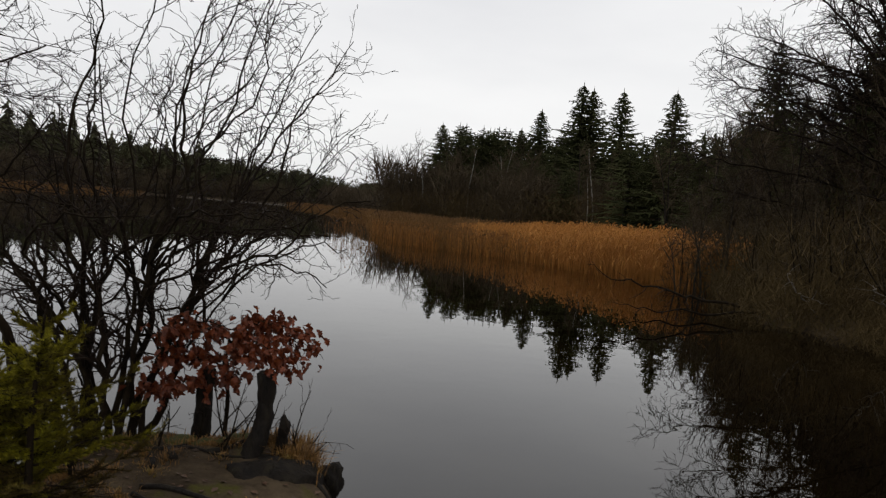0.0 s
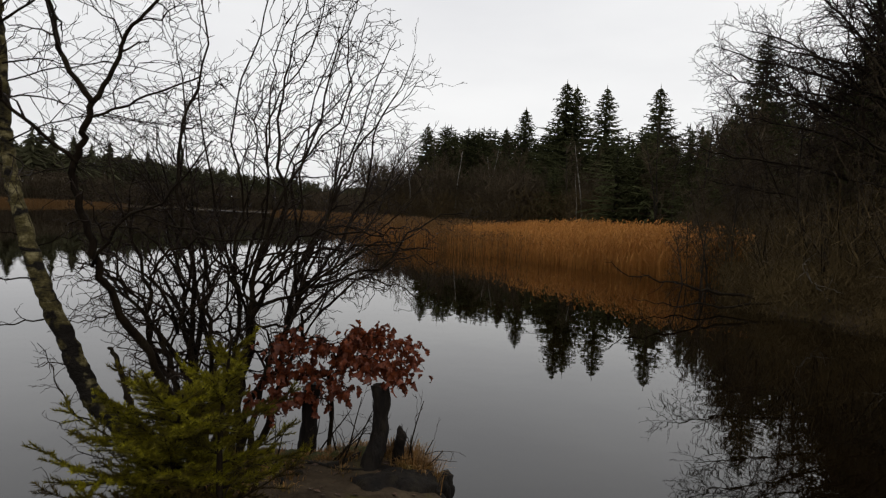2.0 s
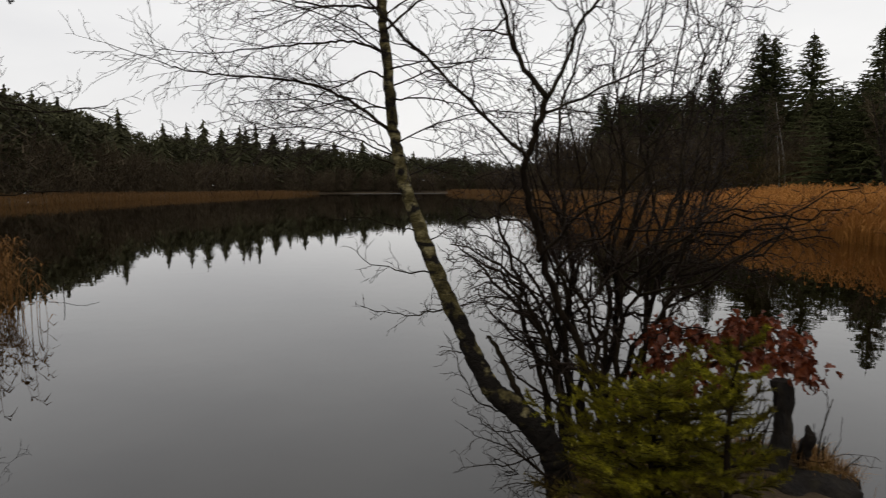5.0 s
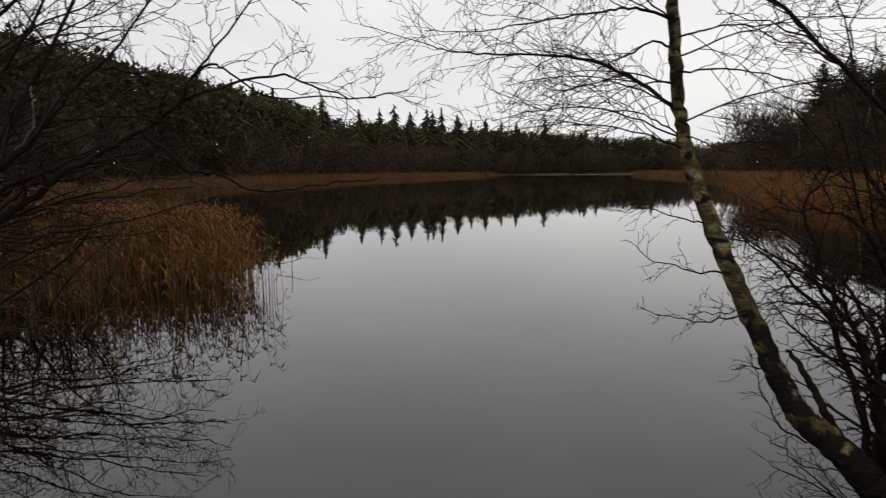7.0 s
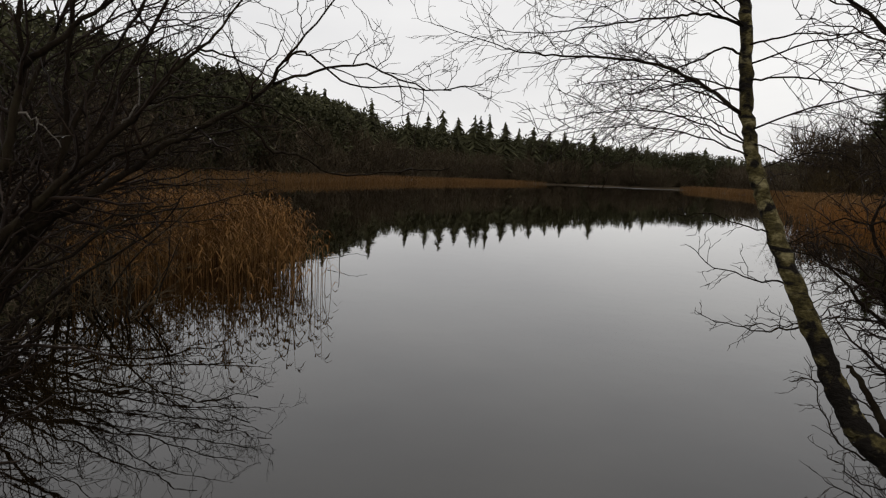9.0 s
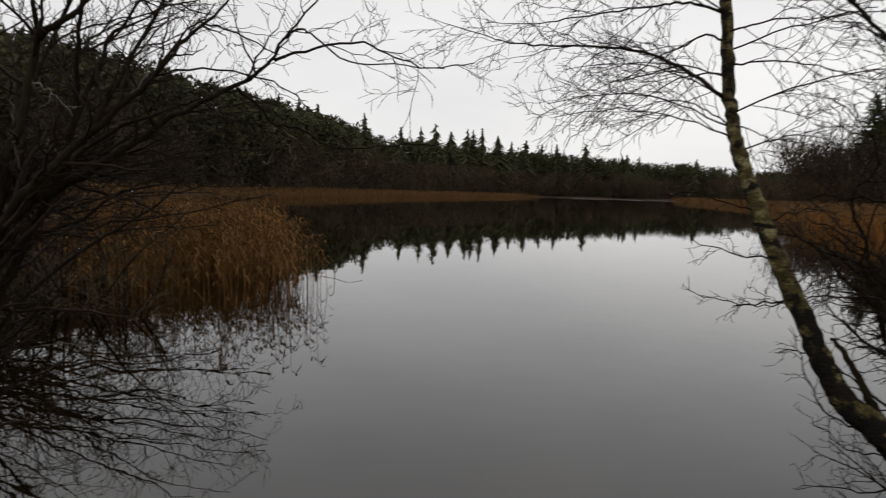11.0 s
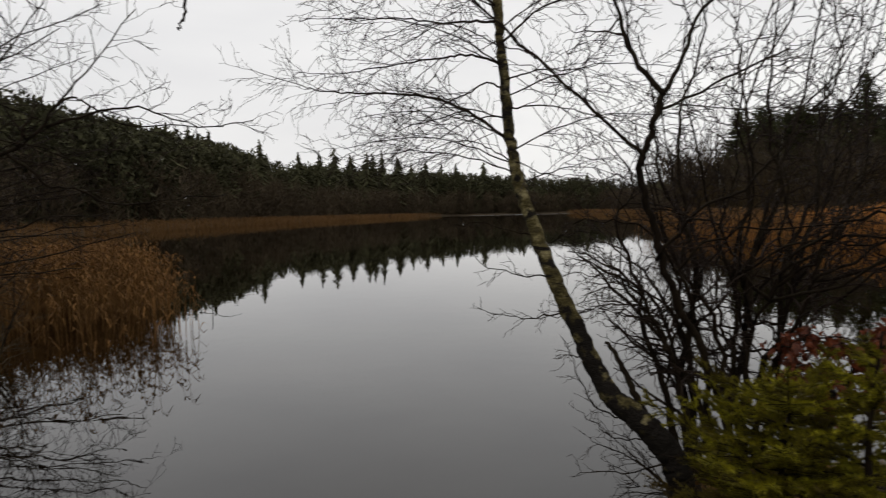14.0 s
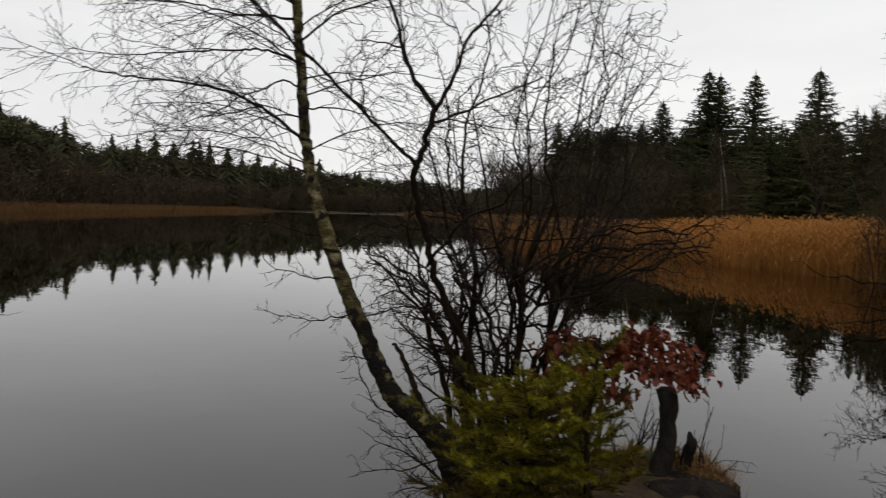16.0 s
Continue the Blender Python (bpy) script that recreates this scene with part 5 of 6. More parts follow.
spruce_sapling((-1.53, 2.22, 0.22), 0.7, 68, 1.04, 22, 59, "bushy yellow-green young spruce on the bank")
spruce_sapling((-1.31, 2.06, 0.24), 0.94, 30, 0.42, 4, 60, "slender yellow-green young spruce beside the bushy one")

# ---- the tree that overhangs the near water ----


def overhanging_willow():
    rng = random.Random(61)
    ob = thing("willow_tree", (-4.5, 0.42, 0.15), "leafless willow leaning out over the water with dark wet limbs", "tree")
    spec = [(0.075, 0.38, 42, 0.14, 0.015, 0.22, 0.18), (0.062, 0.17, 45, 0.17, 0.0, 0.12, 0.22), (0.06, 0.07, 46, 0.15, 0.0, 0.25)]
    bare = [(0.16, 0.22, 45, 0.16, 0.0, 0.3, 0.25), (0.09, 0.1, 45, 0.16, 0.0, 0.2, 0.25)]
    foot = [(-4.5, 0.42, 0.05), (-4.44, 0.5, 0.6)]
    rows = [
        (foot + [(-4.36, 0.63, 1.15), (-4.31, 0.71, 1.53), (-4.29, 0.74, 1.65), (-4.28, 0.76, 1.78), (-4.27, 0.78, 1.89), (-4.27, 0.77, 2.02), (-4.31, 0.85, 2.3), (-4.4, 0.95, 2.8)], 0.03, spec),
        ([(-4.28, 0.77, 1.87), (-4.23, 0.83, 1.94), (-4.19, 0.9, 2.02), (-4.1, 1.0, 2.15), (-4.0, 1.1, 2.4)], 0.016, spec),
        (foot + [(-4.4, 0.72, 1.15), (-4.33, 0.86, 1.5), (-4.31, 0.9, 1.72), (-4.3, 0.91, 1.93), (-4.3, 0.93, 2.1), (-4.28, 1.0, 2.5), (-4.3, 1.1, 2.9)], 0.022, spec),
        ([(-4.32, 0.88, 1.6), (-4.3, 0.92, 1.72), (-4.27, 0.96, 1.85), (-4.25, 0.98, 1.93), (-4.22, 1.03, 2.0), (-4.17, 1.12, 2.2), (-4.1, 1.3, 2.6)], 0.014, spec),
        (foot + [(-4.3, 0.6, 1.1), (-4.22, 0.67, 1.38), (-4.16, 0.77, 1.53), (-4.09, 0.87, 1.65), (-4.05, 0.94, 1.73), (-4.01, 0.99, 1.81), (-3.97, 1.05, 1.9), (-3.94, 1.11, 1.97), (-3.9, 1.17, 2.06), (-3.82, 1.3, 2.3)], 0.024, spec),
        (foot + [(-4.38, 0.62, 1.12), (-4.3, 0.72, 1.37), (-4.25, 0.81, 1.45), (-4.18, 0.91, 1.53), (-4.13, 0.99, 1.6), (-4.08, 1.07, 1.68), (-4.03, 1.14, 1.73), (-3.95, 1.27, 1.82), (-3.91, 1.33, 1.89), (-3.89, 1.36, 1.96), (-3.83, 1.45, 2.1), (-3.74, 1.6, 2.35)], 0.025, spec),
        ([(-4.27, 0.74, 1.42), (-4.17, 0.85, 1.56), (-4.09, 0.96, 1.66), (-4.02, 1.06, 1.71), (-3.95, 1.15, 1.76)], 0.012, bare),
        ([(-3.91, 1.34, 1.89), (-3.83, 1.45, 1.94), (-3.74, 1.59, 1.98), (-3.68, 1.69, 1.95), (-3.6, 1.8, 1.92), (-3.5, 1.95, 1.96)], 0.0085, spec),
        ([(-3.89, 1.36, 1.96), (-3.86, 1.41, 2.0), (-3.83, 1.45, 1.98), (-3.77, 1.55, 1.91), (-3.68, 1.69, 1.92), (-3.57, 1.86, 1.92)], 0.0075, bare),
        ([(-3.95, 1.09, 1.96), (-3.93, 1.2, 1.95), (-3.87, 1.32, 1.9)], 0.006, bare),
        ([(-4.03, 0.97, 1.79), (-3.99, 1.12, 1.83), (-3.89, 1.27, 1.82), (-3.83, 1.36, 1.77), (-3.78, 1.44, 1.7)], 0.006, bare),
        ([(-3.97, 1.24, 1.79), (-3.94, 1.28, 1.75), (-3.9, 1.34, 1.68), (-3.85, 1.42, 1.67), (-3.81, 1.49, 1.62), (-3.73, 1.61, 1.62), (-3.65, 1.73, 1.64), (-3.57, 1.86, 1.65)], 0.0095, bare),
        (foot + [(-4.3, 0.62, 1.15), (-4.22, 0.68, 1.3), (-4.14, 0.79, 1.35), (-4.08, 0.88, 1.43), (-4.03, 0.96, 1.48), (-3.97, 1.05, 1.52)], 0.013, bare),
        (foot + [(-4.45, 0.75, 1.05), (-4.39, 0.96, 1.25), (-4.32, 1.07, 1.34), (-4.25, 1.18, 1.44), (-4.21, 1.23, 1.54)], 0.013, bare),
        (foot + [(-4.5, 0.8, 1.2), (-4.55, 1.1, 1.7), (-4.5, 1.35, 2.2), (-4.4, 1.6, 2.8), (-4.25, 1.8, 3.3)], 0.022, spec),
        (foot + [(-4.55, 0.7, 1.3), (-4.6, 1.0, 2.0), (-4.55, 1.3, 2.7), (-4.45, 1.6, 3.4)], 0.022, spec),
        ([(-4.3, 0.85, 2.2), (-4.1, 0.98, 2.5), (-3.95, 1.2, 2.6), (-3.75, 1.45, 2.85), (-3.5, 1.7, 3.1)], 0.014, spec),
    ]
    for ctrl, r, sp in rows:
        branch_part(ob, rng, ctrl, r * (0.8 if r > 0.011 else 0.62), 0.002, sp, "limb", 4, M_BARK, M_TWIG, 0.003, 7, 0.0014)
    # bleached dead twigs caught among the limbs
    for ctrl in (
            [(-4.27, 0.76, 1.75), (-4.24, 0.8, 1.73), (-4.21, 0.84, 1.66)],
            [(-4.1, 0.95, 1.72), (-4.08, 0.99, 1.8), (-4.09, 1.0, 1.9)]):
        branch_part(ob, rng, ctrl, 0.0035, 0.0014, [(0.05, 0.08, 50, 0.18, 0.0, 0.2, 0.25)], "dead_twig", 4, M_GREYTWIG, M_GREYTWIG, 0.004, 5)
    # the bough overhead, whose broken tip hangs into view
    branch_part(ob, rng, [(-3.95, 1.2, 2.6), (-3.7, 1.25, 2.7), (-3.45, 1.25, 2.72), (-3.2, 1.28, 2.6)], 0.012, 0.008, None, "limb", 5, M_BARK, M_TWIG, 0.004, 6)
    branch_part(ob, rng, [(-3.2, 1.28, 2.6), (-3.19, 1.29, 2.35), (-3.175, 1.3, 2.19), (-3.195, 1.3, 2.15), (-3.21, 1.3, 2.125)], 0.006, 0.003, None, "hanging_twig", 5, M_BARK, M_TWIG, 0.003, 6)


overhanging_willow()


def shore_willow():
    """The next tree along the shore, spreading low over the water behind the first."""
    rng = random.Random(67)
    ob = thing("willow_tree", (-11.9, 1.6, 0.1), "leafless willow spreading low over the water by the reeds", "tree")
    spec = [(0.24, 1.0, 46, 0.2, 0.0, 0.22, 0.2), (0.19, 0.5, 48, 0.22, -0.01, 0.1, 0.25), (0.22, 0.22, 48, 0.22, 0.0, 0.25)]
    foot = Vector((-11.9, 1.6, 0.0))
    for k, tip in enumerate(((-9.4, 5.28, 4), (-10.52, 6.56, 3.2), (-9.88, 6.24, 4.6), (-10.2, 6.88, 2.72), (-11.96, 7.52, 4.4), (-11.48, 8, 3.52), (-9.72, 5.12, 2.88), (-9.8, 6.08, 2.16), (-10.36, 5.28, 2.24), (-10.84, 4.8, 1.92), (-11, 6.88, 2.48), (-11.64, 6.24, 2.08), (-11.32, 6.72, 1.36), (-12.12, 5.44, 1.68), (-9.56, 6.24, 2.56), (-9.55, 6.3, 1.3), (-9.8, 5.7, 0.9), (-10.3, 6.6, 1.5), (-10.6, 5.4, 1.0), (-9.7, 6.5, 2.1), (-9.4, 5.9, 1.7), (-11.16, 4.16, 5.5), (-9.88, 4.32, 4.8), (-11.08, 4.16, 1.68), (-11.2, 5.6, 0.8), (-10.9, 4.4, 3.2), (-10.6, 4.0, 2.4), (-9.6, 4.2, 3.6), (-10.2, 3.9, 1.3), (-11.4, 4.8, 2.6), (-10.6, 3.8, 4.2))):
        t = Vector(tip)
        c = []
        for s in (0.0, 0.2, 0.45, 0.7, 1.0):
            p = foot.lerp(t, s)
            p += Vector((0, 0, (1.1 if t.z > 1 else 1.8) * s * (1 - s))) + Vector((rng.gauss(0, 0.16), rng.gauss(0, 0.16), rng.gauss(0, 0.12))) * (1 if 0 < s < 1 else 0)
            c.append(p)
        branch_part(ob, rng, c, rng.uniform(0.024, 0.042), 0.006, spec, "limb", 5, M_BARK, M_TWIG, 0.03, 6, 0.0042)


shore_willow()

# ---- the wooded bank across the bay ----


def thicket_meshes(seed, h, n):
    rng = random.Random(seed)
    out = []
    spec = [(0.25, 0.9, 42, 0.16, 0.02, 0.12), (0.18, 0.4, 48, 0.2, 0.0, 0.12)]
    for k in range(n):
        st, tw = Geo(), Geo()
        a = rng.uniform(0, 6.28)
        d = Vector((math.cos(a) * rng.uniform(0.1, 0.85), math.sin(a) * rng.uniform(0.1, 0.85), 1))
        q = wander(rng, Vector((rng.gauss(0, 0.15), rng.gauss(0, 0.15), -0.2)), d, h * rng.uniform(0.7, 1.1), 8, 0.1, 0.03)
        r = taper(0.024, 0.006, 9)
        st.tube(q, r, 5)
        shoots(tw, rng, q, r, 0, spec, 0.004)
        out.append((st.mesh("stem", M_BARK), tw.mesh("twigwork", M_BARE, False)))
    return out


THICKETS = [thicket_meshes(300 + i, 3.2, 9) for i in range(3)]


def thickets():
    rng = random.Random(71)
    for x, y, k in ((7.0, 13.6, 0.8), (7.3, 12.2, 0.85), (8.0, 10.6, 0.9), (8.6, 9.2, 0.9), (8.4, 12.8, 1.1), (9.6, 11.2, 1.2), (10.2, 13.6, 1.4), (8.9, 15.4, 1.1), (11.2, 16.2, 1.6), (12.5, 13, 1.6), (10.8, 18.6, 1.4), (13.5, 18, 1.9), (12.0, 21.5, 1.6), (15, 22, 2.0), (14, 25, 1.9), (9.4, 7.6, 1.0), (16, 17, 2.1), (11, 9.5, 1.3)):
        ob = thing("bare_shrub", (x, y, ground_z(x, y)), "dense leafless brown shrub on the boggy bank", "shrub", "shrubs of the wooded bank")
        ob.scale = (k, k, k)
        ob.rotation_euler = (0, 0, rng.uniform(0, 6.28))
        for st, tw in THICKETS[rng.randrange(3)]:
            s = part("stem", st, None, ob)
            tagged(part("twigwork", tw, None, s), kind="stuff")
    for x, y, k in ((-9.3, 3.2, 0.58), (-8.7, 3.5, 0.42), (-10.6, 3.9, 0.5), (-11.6, 4.9, 0.52), (-12.9, 5.6, 0.58), (-8.3, 2.2, 0.4), (-14.4, 6.6, 0.62)):
        ob = thing("bare_shrub", (x, y, max(ground_z(x, y), -0.12)), "low leafless dark shrub in the shallows by the reeds", "shrub", "shrubs beside the near reeds")
        ob.scale = (k * 1.25, k * 1.25, k)
        ob.rotation_euler = (0, 0, rng.uniform(0, 6.28))
        for st, tw in THICKETS[rng.randrange(3)]:
            s = part("stem", st, None, ob)
            tagged(part("twigwork", tw, None, s), kind="stuff")


thickets()


def bank_tree():
    """The bare tree on the far side of the bay whose boughs reach out over the water."""
    rng = random.Random(73)
    ob = thing("alder_tree", (10.9, 15.0, 0.4), "leafless alder whose fine twigs hang out over the bay", "tree")
    g = Geo()
    line = smooth_line(place(ob, [(10.9, 15.0, 0.2), (10.8, 15.0, 2.5), (10.5, 15.1, 5), (10.4, 15.2, 7.2), (10.4, 15.3, 9.5)]), 5)
    g.tube(line, taper(0.15, 0.03, len(line)), 9)
    part("trunk", g, M_BARK, ob)
    spec = [(0.14, 1.35, 40, 0.14, 0.0, 0.08), (0.14, 0.62, 42, 0.18, 0.0, 0.1), (0.24, 0.3, 44, 0.18, 0.0, 0.2)]
    for ctrl, r in (
            ([(10.7, 15.0, 3.6), (9.6, 15.8, 4.6), (8.6, 16.4, 5.2), (7.6, 17.0, 5.6), (6.9, 17.3, 6.1)], 0.045),
            ([(10.6, 15.1, 4.4), (9.6, 15.9, 5.7), (8.5, 16.4, 6.5), (7.5, 16.8, 6.9)], 0.05),
            ([(10.5, 15.1, 5.2), (9.7, 15.5, 6.6), (8.8, 15.9, 7.6), (7.9, 16.2, 8.1)], 0.05),
            ([(10.4, 15.2, 6.2), (9.8, 15.3, 7.6), (9.0, 15.5, 8.8), (8.3, 15.7, 9.6)], 0.045),
            ([(10.6, 15.1, 4.6), (9.9, 14.6, 5.6), (9.2, 14.3, 6.2), (8.5, 14.2, 6.6)], 0.045),
            ([(10.5, 15.1, 5.6), (10.3, 14.4, 6.8), (9.9, 13.9, 7.8)], 0.04),
            ([(10.4, 15.2, 7.0), (10.3, 15.5, 8.6), (9.9, 15.8, 9.8)], 0.035),
            ([(10.7, 15.0, 4.0), (11.0, 14.2, 5.2), (11.0, 13.5, 6.2)], 0.04),
            ([(10.5, 15.1, 5.4), (11.2, 15.2, 6.8), (11.7, 15.4, 8.2)], 0.04),
            ([(10.6, 15.1, 4.2), (10.0, 15.4, 4.7), (9.2, 15.6, 5.0), (8.4, 15.6, 5.1), (7.6, 15.5, 5.3)], 0.04),
            ([(10.6, 15.1, 4.9), (9.8, 15.0, 5.4), (9.0, 15.0, 5.7), (8.0, 15.2, 5.9), (7.2, 15.4, 6.2)], 0.045),
            ([(10.5, 15.1, 5.8), (9.8, 14.9, 6.6), (9.0, 14.8, 7.2), (8.2, 14.9, 7.5)], 0.045),
            ([(10.4, 15.2, 6.6), (10.0, 14.6, 7.6), (9.4, 14.2, 8.4), (8.8, 14.0, 9.0)], 0.04),
            ([(10.5, 15.1, 5.0), (10.8, 14.2, 5.8), (10.7, 13.4, 6.4), (10.3, 12.8, 6.8)], 0.04),
            ([(10.4, 15.3, 7.4), (10.9, 14.8, 8.6), (11.0, 14.2, 9.6)], 0.035),
            ([(10.6, 15.1, 4.5), (11.3, 14.6, 5.6), (11.8, 14.2, 6.6), (12.0, 13.6, 7.6)], 0.04),
            ([(10.5, 15.1, 4.8), (9.0, 16.2, 5.7), (7.8, 17.0, 6.2), (7.0, 17.4, 6.6)], 0.045),
            ([(10.8, 15.0, 2.6), (9.6, 15.8, 3.1), (8.4, 16.4, 3.4), (7.2, 16.9, 3.6), (6.3, 17.2, 3.9)], 0.045),
            ([(10.7, 15.0, 3.1), (9.4, 15.6, 4.0), (8.1, 16.2, 4.4), (7.0, 16.8, 4.8)], 0.04),
            ([(10.85, 15.0, 2.0), (9.4, 15.9, 2.4), (8.0, 16.6, 2.7), (6.9, 17.0, 2.9)], 0.04)):
        branch_part(ob, rng, ctrl, r, 0.01, spec, "limb", 5, M_BARK, M_TWIG, 0.02, 6, 0.007)
    ob = thing("alder_tree", (9.7, 12.4, 0.3), "low leafless alder with one long bough over the water", "tree")
    g = Geo()
    line = smooth_line(place(ob, [(9.7, 12.4, 0.1), (9.5, 12.2, 1.2), (9.3, 12.1, 2.4), (9.3, 12.2, 3.8)]), 5)
    g.tube(line, taper(0.08, 0.02, len(line)), 8)
    part("trunk", g, M_BARK, ob)
    for ctrl, r in (
            ([(9.35, 12.1, 2.2), (8.4, 11.5, 2.75), (7.4, 11.0, 3.1), (6.4, 10.5, 3.35), (5.6, 10.3, 3.6), (5.0, 10.4, 3.95)], 0.03),
            ([(9.4, 12.15, 1.8), (8.6, 11.6, 2.3), (7.8, 11.4, 2.5), (7.0, 11.3, 2.6)], 0.025),
            ([(9.3, 12.1, 2.8), (8.9, 11.8, 3.8), (8.3, 11.6, 4.5)], 0.025),
            ([(9.3, 12.2, 3.2), (9.6, 11.6, 4.2), (9.7, 11.0, 4.8)], 0.025)):
        branch_part(ob, rng, ctrl, r, 0.008, [(0.22, 0.7, 40, 0.12, 0.0, 0.15), (0.15, 0.35, 42, 0.15, 0.0, 0.1), (0.17, 0.16, 44, 0.16, 0, 0.2)], "limb", 5, M_BARK, M_TWIG, 0.015, 6, 0.0045)


bank_tree()


def water_stick():
    rng = random.Random(113)
    ob = thing("dead_stick", (-10.0, 8.2, -0.1), "thin dead stick with a cross twig standing in the water", "branch")
    branch_part(ob, rng, [(-10.0, 8.2, -0.3), (-9.99, 8.2, 0.2), (-10.0, 8.19, 0.42)], 0.008, 0.005, None, "stalk", 4, M_BARK, M_TWIG, 0.004, 5)
    branch_part(ob, rng, [(-10.15, 8.05, 0.1), (-10.0, 8.2, 0.14), (-9.8, 8.35, 0.2), (-9.62, 8.5, 0.17)], 0.006, 0.003, None, "cross_twig", 4, M_BARK, M_TWIG, 0.006, 5)


water_stick()


def dead_branches():
    rng = random.Random(79)
    spec = [(0.2, 0.5, 45, 0.18, 0.02, 0.2), (0.15, 0.2, 45, 0.18, 0.0, 0.2)]
    for ctrl, r, m, lab in (
            ([(6.6, 12.6, 0.25), (5.2, 12.4, 0.3), (4.3, 12.3, 0.5), (3.5, 12.2, 0.6), (2.8, 12.2, 0.85)], 0.04, M_BARK, "dark dead branch lying out over the water"),
            ([(6.4, 12.2, 0.2), (5.1, 12.0, 0.12), (4.1, 11.9, 0.1), (3.3, 11.9, 0.2)], 0.035, M_BARK, "dark dead branch half sunk at the bank"),
            ([(7.0, 11.6, 0.3), (6.6, 11.4, 0.6), (6.3, 11.3, 0.9), (6.2, 11.2, 1.1)], 0.02, M_GREYTWIG, "bleached dead branch propped in the shrubs"),
            ([(7.8, 10.2, 0.3), (7.3, 10.0, 0.55), (6.9, 9.9, 0.9), (6.7, 9.8, 1.0)], 0.02, M_GREYTWIG, "bleached dead branch leaning over the bank"),
            ([(8.6, 9.0, 0.4), (8.0, 9.0, 0.8), (7.4, 9.0, 1.2), (6.9, 8.9, 1.35)], 0.022, M_GREYTWIG, "grey dead branch reaching over the bank")):
        ob = thing("dead_branch", ctrl[0], lab, "branch", "dead branches at the bank")
        branch_part(ob, rng, ctrl, r, 0.004, spec, "bough", 5, m, m if m is M_GREYTWIG else M_TWIG, 0.03, 6)


dead_branches()

# ---- small things on the point ----


def root_lump():
    bm = bmesh.new()
    bmesh.ops.create_icosphere(bm, subdivisions=4, radius=1.0)
    for v in bm.verts:
        p = v.co
        k = 1 + 0.28 * noise.noise(p * 1.7) + 0.12 * noise.noise(p * 5)
        v.co = Vector((p.x * 0.26 * k, p.y * 0.2 * k, p.z * 0.14 * k))
    me = bpy.data.meshes.new("root_lump")
    bm.to_mesh(me)
    bm.free()
    me.polygons.foreach_set("use_smooth", [True] * len(me.polygons))
    me.materials.append(M_STUMP)
    for at, sc, turn, lab in (((-0.72, 3.12, 0.185), (0.95, 0.8, 0.95), 0.3, "black worn root stock at the edge of the bank"), ((-0.5, 3.38, 0.1), (0.3, 0.35, 0.75), 1.0, "small black root knob in the water's edge")):
        ob = new("root_stock", me)
        ob.location, ob.scale, ob.rotation_euler = at, sc, (0.1, 0.15, turn)
        tagged(ob, lab, "root", "roots of the point")


root_lump()


def bank_roots():
    rng = random.Random(83)
    ob = thing("bank_roots", (-1.0, 3.0, 0.28), "bare tree roots crossing the trampled bank", "root")
    for k in range(9):
        x, y = rng.uniform(-1.5, -0.7), rng.uniform(2.5, 3.3)
        p = Vector((x, y, 0))
        d = Vector((rng.gauss(0.6, 0.5), rng.gauss(0.2, 0.6), 0))
        q = wander(rng, p, d, rng.uniform(0.4, 0.8), 8, 0.16, 0)
        q = [Vector((a.x, a.y, ground_z(a.x, a.y) + 0.004)) - ob.location for a in q]
        g = Geo()
        g.tube(q, taper(rng.uniform(0.012, 0.022), 0.005, 9), 6)
        part("root", g, M_STUMP, ob)


bank_roots()


def bank_grass():
    """Dead and green grass of the bank as one mesh of bent blades."""
    rng = random.Random(89)
    g = Geo()

    def tuft(x, y, n, h):
        c = Vector((x, y, ground_z(x, y) - 0.01))
        for k in range(n):
            a = rng.uniform(0, 6.28)
            o = Vector((math.cos(a), math.sin(a), 0))
            b = c + o * abs(rng.gauss(0, 0.04))
            ln = h * rng.uniform(0.5, 1.2)
            sp = rng.uniform(0.1, 0.8)
            s = Vector((-o.y, o.x, 0)) * 0.0022
            p1 = b + o * (sp * ln * 0.35) + UP * ln * 0.6
            p2 = b + o * (sp * ln) + UP * ln * (1.0 - 0.55 * sp)
            i = len(g.v)
            g.v += [b - s, b + s, p1 - s * 0.8, p1 + s * 0.8, p2]
            g.f += [(i, i + 1, i + 3, i + 2), (i + 2, i + 3, i + 4)]
    for x, y, n, h in ((-0.68, 3.3, 190, 0.14), (-0.62, 3.36, 150, 0.15), (-0.78, 3.32, 120, 0.11), (-0.98, 3.46, 110, 0.08), (-1.06, 3.38, 120, 0.08), (-0.58, 3.26, 160, 0.14), (-0.64, 3.22, 160, 0.14), (-0.6, 3.18, 150, 0.14), (-0.7, 3.18, 130, 0.13)):
        tuft(x, y, n, h)
    for k in range(300):
        x, y = rng.uniform(-2.2, -0.6), rng.uniform(1.7, 3.6)
        if shore(np.array([x]), np.array([y]))[0] < 0.05 or (x > -1.35 and y < 3.25 and rng.random() < 0.85):
            continue
        tuft(x, y, 60, rng.uniform(0.02, 0.07))
    tagged(new("bank_grass", g.mesh("bank_grass", M_GRASS, False)), "tawny tufts of dead grass on the bank", "grass", kind="stuff")


bank_grass()


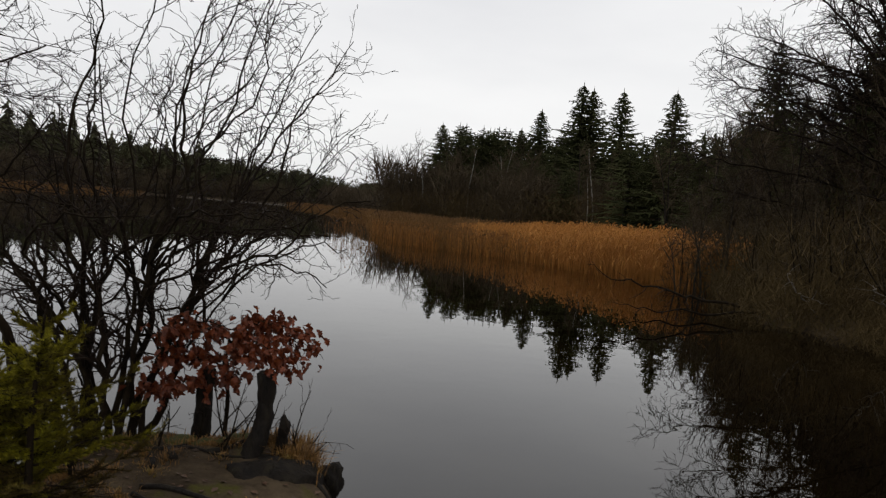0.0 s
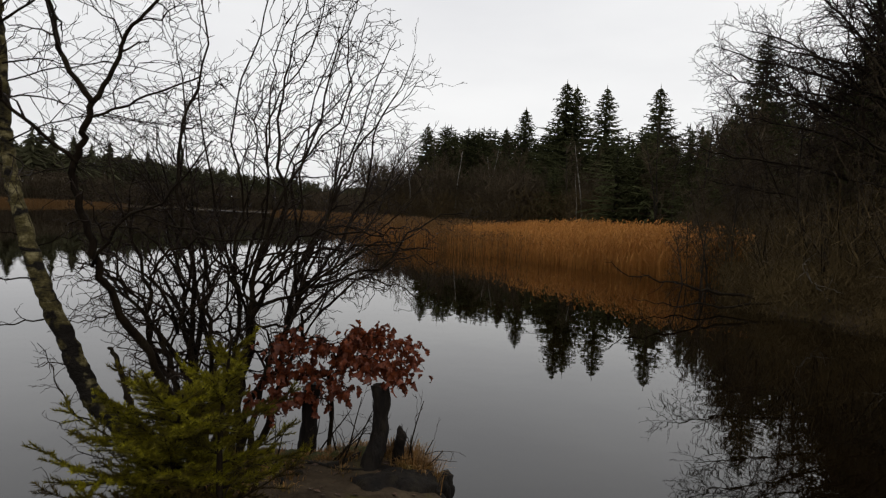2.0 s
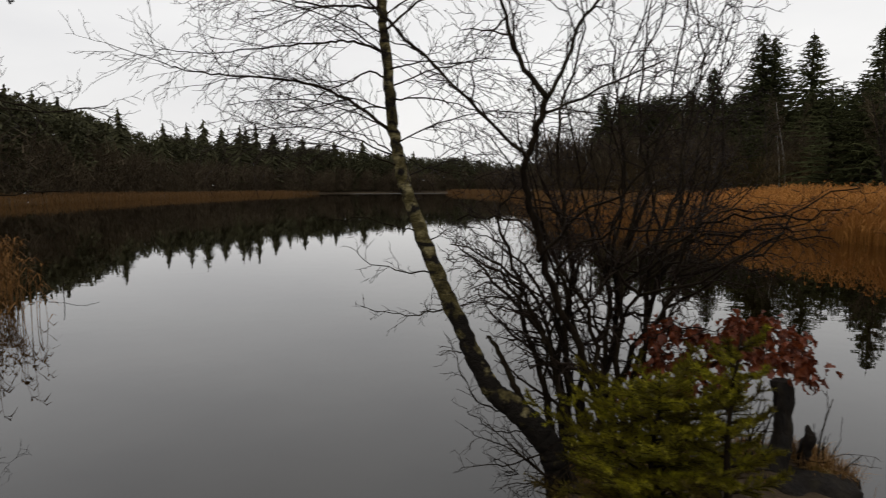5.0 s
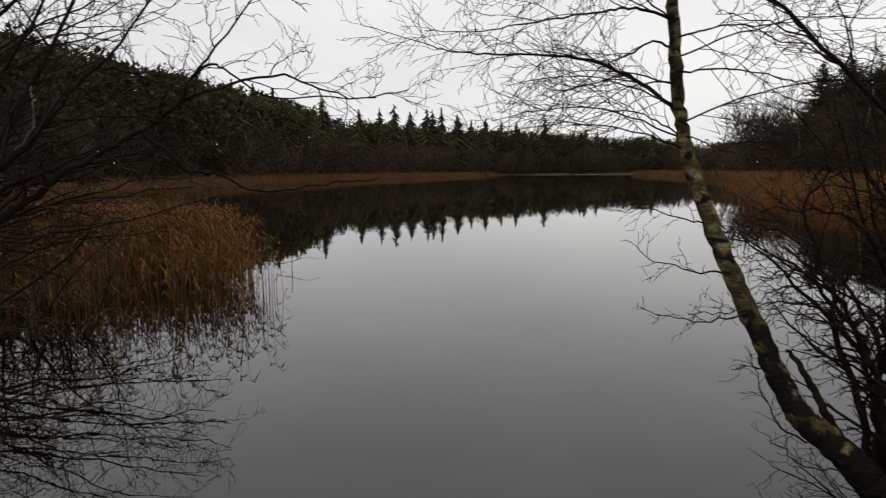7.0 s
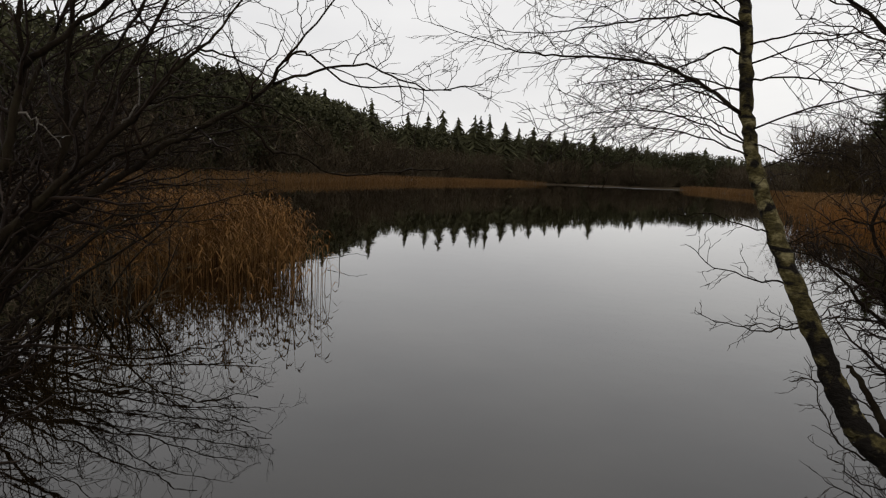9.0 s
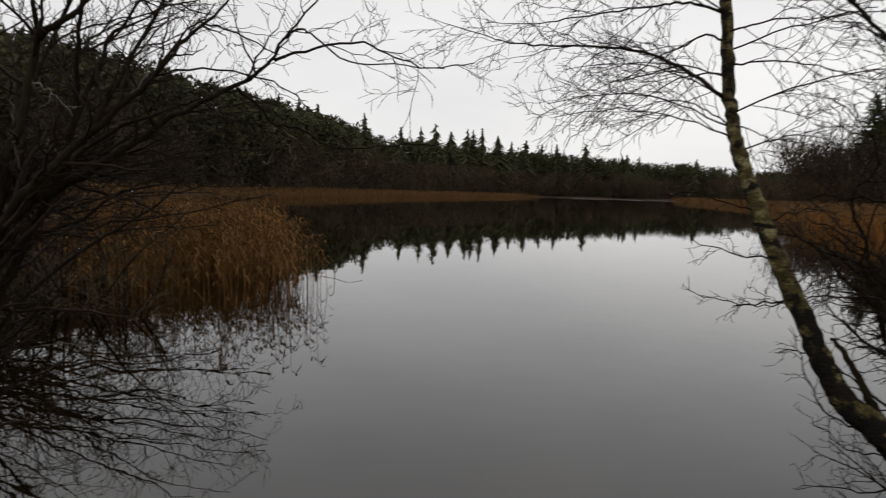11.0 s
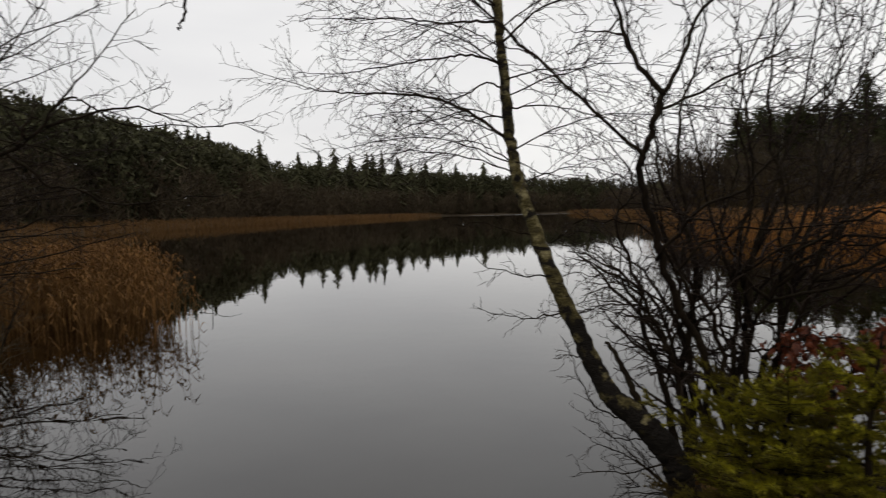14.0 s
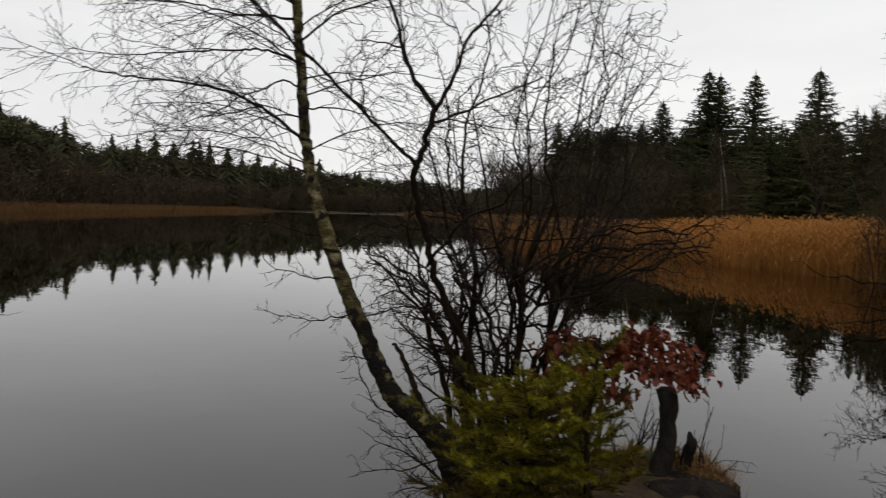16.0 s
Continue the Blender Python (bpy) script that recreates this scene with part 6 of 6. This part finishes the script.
def moss_cushions():
    bm = bmesh.new()
    bmesh.ops.create_icosphere(bm, subdivisions=4, radius=1.0)
    for v in bm.verts:
        k = 1 + 0.25 * noise.noise(v.co * 2.1) + 0.1 * noise.noise(v.co * 7)
        v.co = Vector((v.co.x * k, v.co.y * k, v.co.z * k * 0.55))
    me = bpy.data.meshes.new("moss_cushion")
    bm.to_mesh(me)
    bm.free()
    me.polygons.foreach_set("use_smooth", [True] * len(me.polygons))
    me.materials.append(M_MOSS)
    for x, y, s, turn in ((-1.0, 3.37, 0.075, 0.4), (-0.9, 3.3, 0.055, 1.9), (-1.16, 3.36, 0.06, 3.0), (-1.34, 3.42, 0.07, 4.2)):
        ob = new("moss_cushion", me)
        ob.location, ob.scale, ob.rotation_euler = (x, y, ground_z(x, y) - 0.01), (s * 1.4, s, s), (0, 0, turn)
        tagged(ob, "low green moss cushion at the foot of the stumps", "moss", "moss cushions on the point")


moss_cushions()


def litter():
    rng = random.Random(97)
    g = Geo()
    xs = np.array([rng.gauss(-1.2, 1.6) for _ in range(1500)])
    ys = np.array([rng.gauss(2.0, 1.3) for _ in range(1500)])
    ss, zz = shore(xs, ys), height(xs, ys)
    for x, y, s, z in zip(xs, ys, ss, zz):
        if s < 0.06:
            continue
        a, w = rng.uniform(0, 6.28), rng.uniform(0.006, 0.015)
        o, sd = Vector((math.cos(a), math.sin(a), rng.gauss(0, 0.12))), Vector((-math.sin(a), math.cos(a), rng.gauss(0, 0.12)))
        p = Vector((x, y, z + 0.005))
        g.quad(p - o * w * 1.5, p - sd * w + UP * 0.004, p + o * w * 1.5, p + sd * w + UP * 0.004)
    ob = new("leaf_litter", g.mesh("leaf_litter", M_LITTER, False))
    tagged(ob, "scattered wet fallen leaves on the bank", "leaves", kind="stuff")


litter()


def bank_stems():
    """Thin dead shoots that stick up round the stumps."""
    rng = random.Random(101)
    for k in range(19):
        x, y = (rng.uniform(-1.6, -0.75), rng.uniform(3.2, 3.6)) if k < 14 else (rng.uniform(-0.72, -0.64), rng.uniform(3.2, 3.32))
        if shore(np.array([x]), np.array([y]))[0] < 0.0:
            continue
        ob = thing("dead_shoot", (x, y, ground_z(x, y)), "thin dead shoot standing among the stumps", "twig", "dead shoots on the point")
        q = wander(rng, Vector((0, 0, -0.03)), Vector((rng.gauss(0.2, 0.3), rng.gauss(0, 0.3), 1)), rng.uniform(0.18, 0.42), 6, 0.08, 0.02)
        r = taper(0.006, 0.002, 7)
        g = Geo()
        g.tube(q, r, 5)
        part("stalk", g, M_BARK, ob)
        t = Geo()
        shoots(t, rng, q, r, 0, [(0.1, 0.2, 35, 0.1, 0.03, 0.2), (0.08, 0.08, 40, 0.12, 0, 0.2)])
        tagged(part("twigwork", t, M_TWIG, ob), kind="stuff")


bank_stems()


def foot_shoots():
    """Fine wet suckers that crowd round the foot of the birch and hang over the water."""
    rng = random.Random(103)
    for k in range(9):
        x, y = rng.uniform(-2.0, -1.78), rng.uniform(3.0, 3.4)
        ob = thing("sucker_shoot", (x, y, ground_z(x, y)), "thin dark sucker at the foot of the birch", "twig", "suckers round the birch")
        q = wander(rng, Vector((0, 0, -0.03)), Vector((rng.gauss(-0.5, 0.5), rng.gauss(0, 0.4), 0.8)), rng.uniform(0.3, 0.6), 7, 0.1, -0.02)
        r = taper(0.007, 0.002, 8)
        g = Geo()
        g.tube(q, r, 5)
        part("stalk", g, M_BARK, ob)
        t = Geo()
        shoots(t, rng, q, r, 0, [(0.05, 0.24, 42, 0.14, -0.02, 0.15, 0.2), (0.05, 0.11, 45, 0.15, 0.0, 0.2, 0.2)])
        tagged(part("twigwork", t, M_TWIG, ob), kind="stuff")


foot_shoots()


def rain_drops():
    """Drops that hang from the twigs after rain."""
    m = bpy.data.materials.new("rain_water")
    m.use_nodes = True
    p = m.node_tree.nodes["Principled BSDF"]
    p.inputs["Transmission Weight"].default_value = 1.0
    p.inputs["Roughness"].default_value = 0.0
    p.inputs["IOR"].default_value = 1.33
    rng = random.Random(107)
    bm = bmesh.new()
    bmesh.ops.create_icosphere(bm, subdivisions=1, radius=1.0)
    unit = [v.co.copy() for v in bm.verts]
    tri = [tuple(v.index for v in f.verts) for f in bm.faces]
    bm.free()
    g = Geo()
    for ob in list(scene.objects):
        if not ob.name.startswith("twigwork") or ob.parent is None or ob.parent.parent is None:
            continue
        top = ob.parent.parent
        if top.name.split(".")[0] not in ("willow_shrub", "willow_tree", "birch_tree") or top.location.x < -6:
            continue
        vs = ob.data.vertices
        for k in range(3):
            c = vs[rng.randrange(len(vs))].co + top.location
            r = rng.uniform(0.0016, 0.0028)
            i = len(g.v)
            g.v += [c + Vector((u.x * r, u.y * r, u.z * r * 1.2 - r)) for u in unit]
            g.f += [tuple(i + q for q in t) for t in tri]
    tagged(new("rain_drops", g.mesh("rain_drops", m)), "clear rain drops hanging from the bare twigs", "water", kind="stuff")


rain_drops()
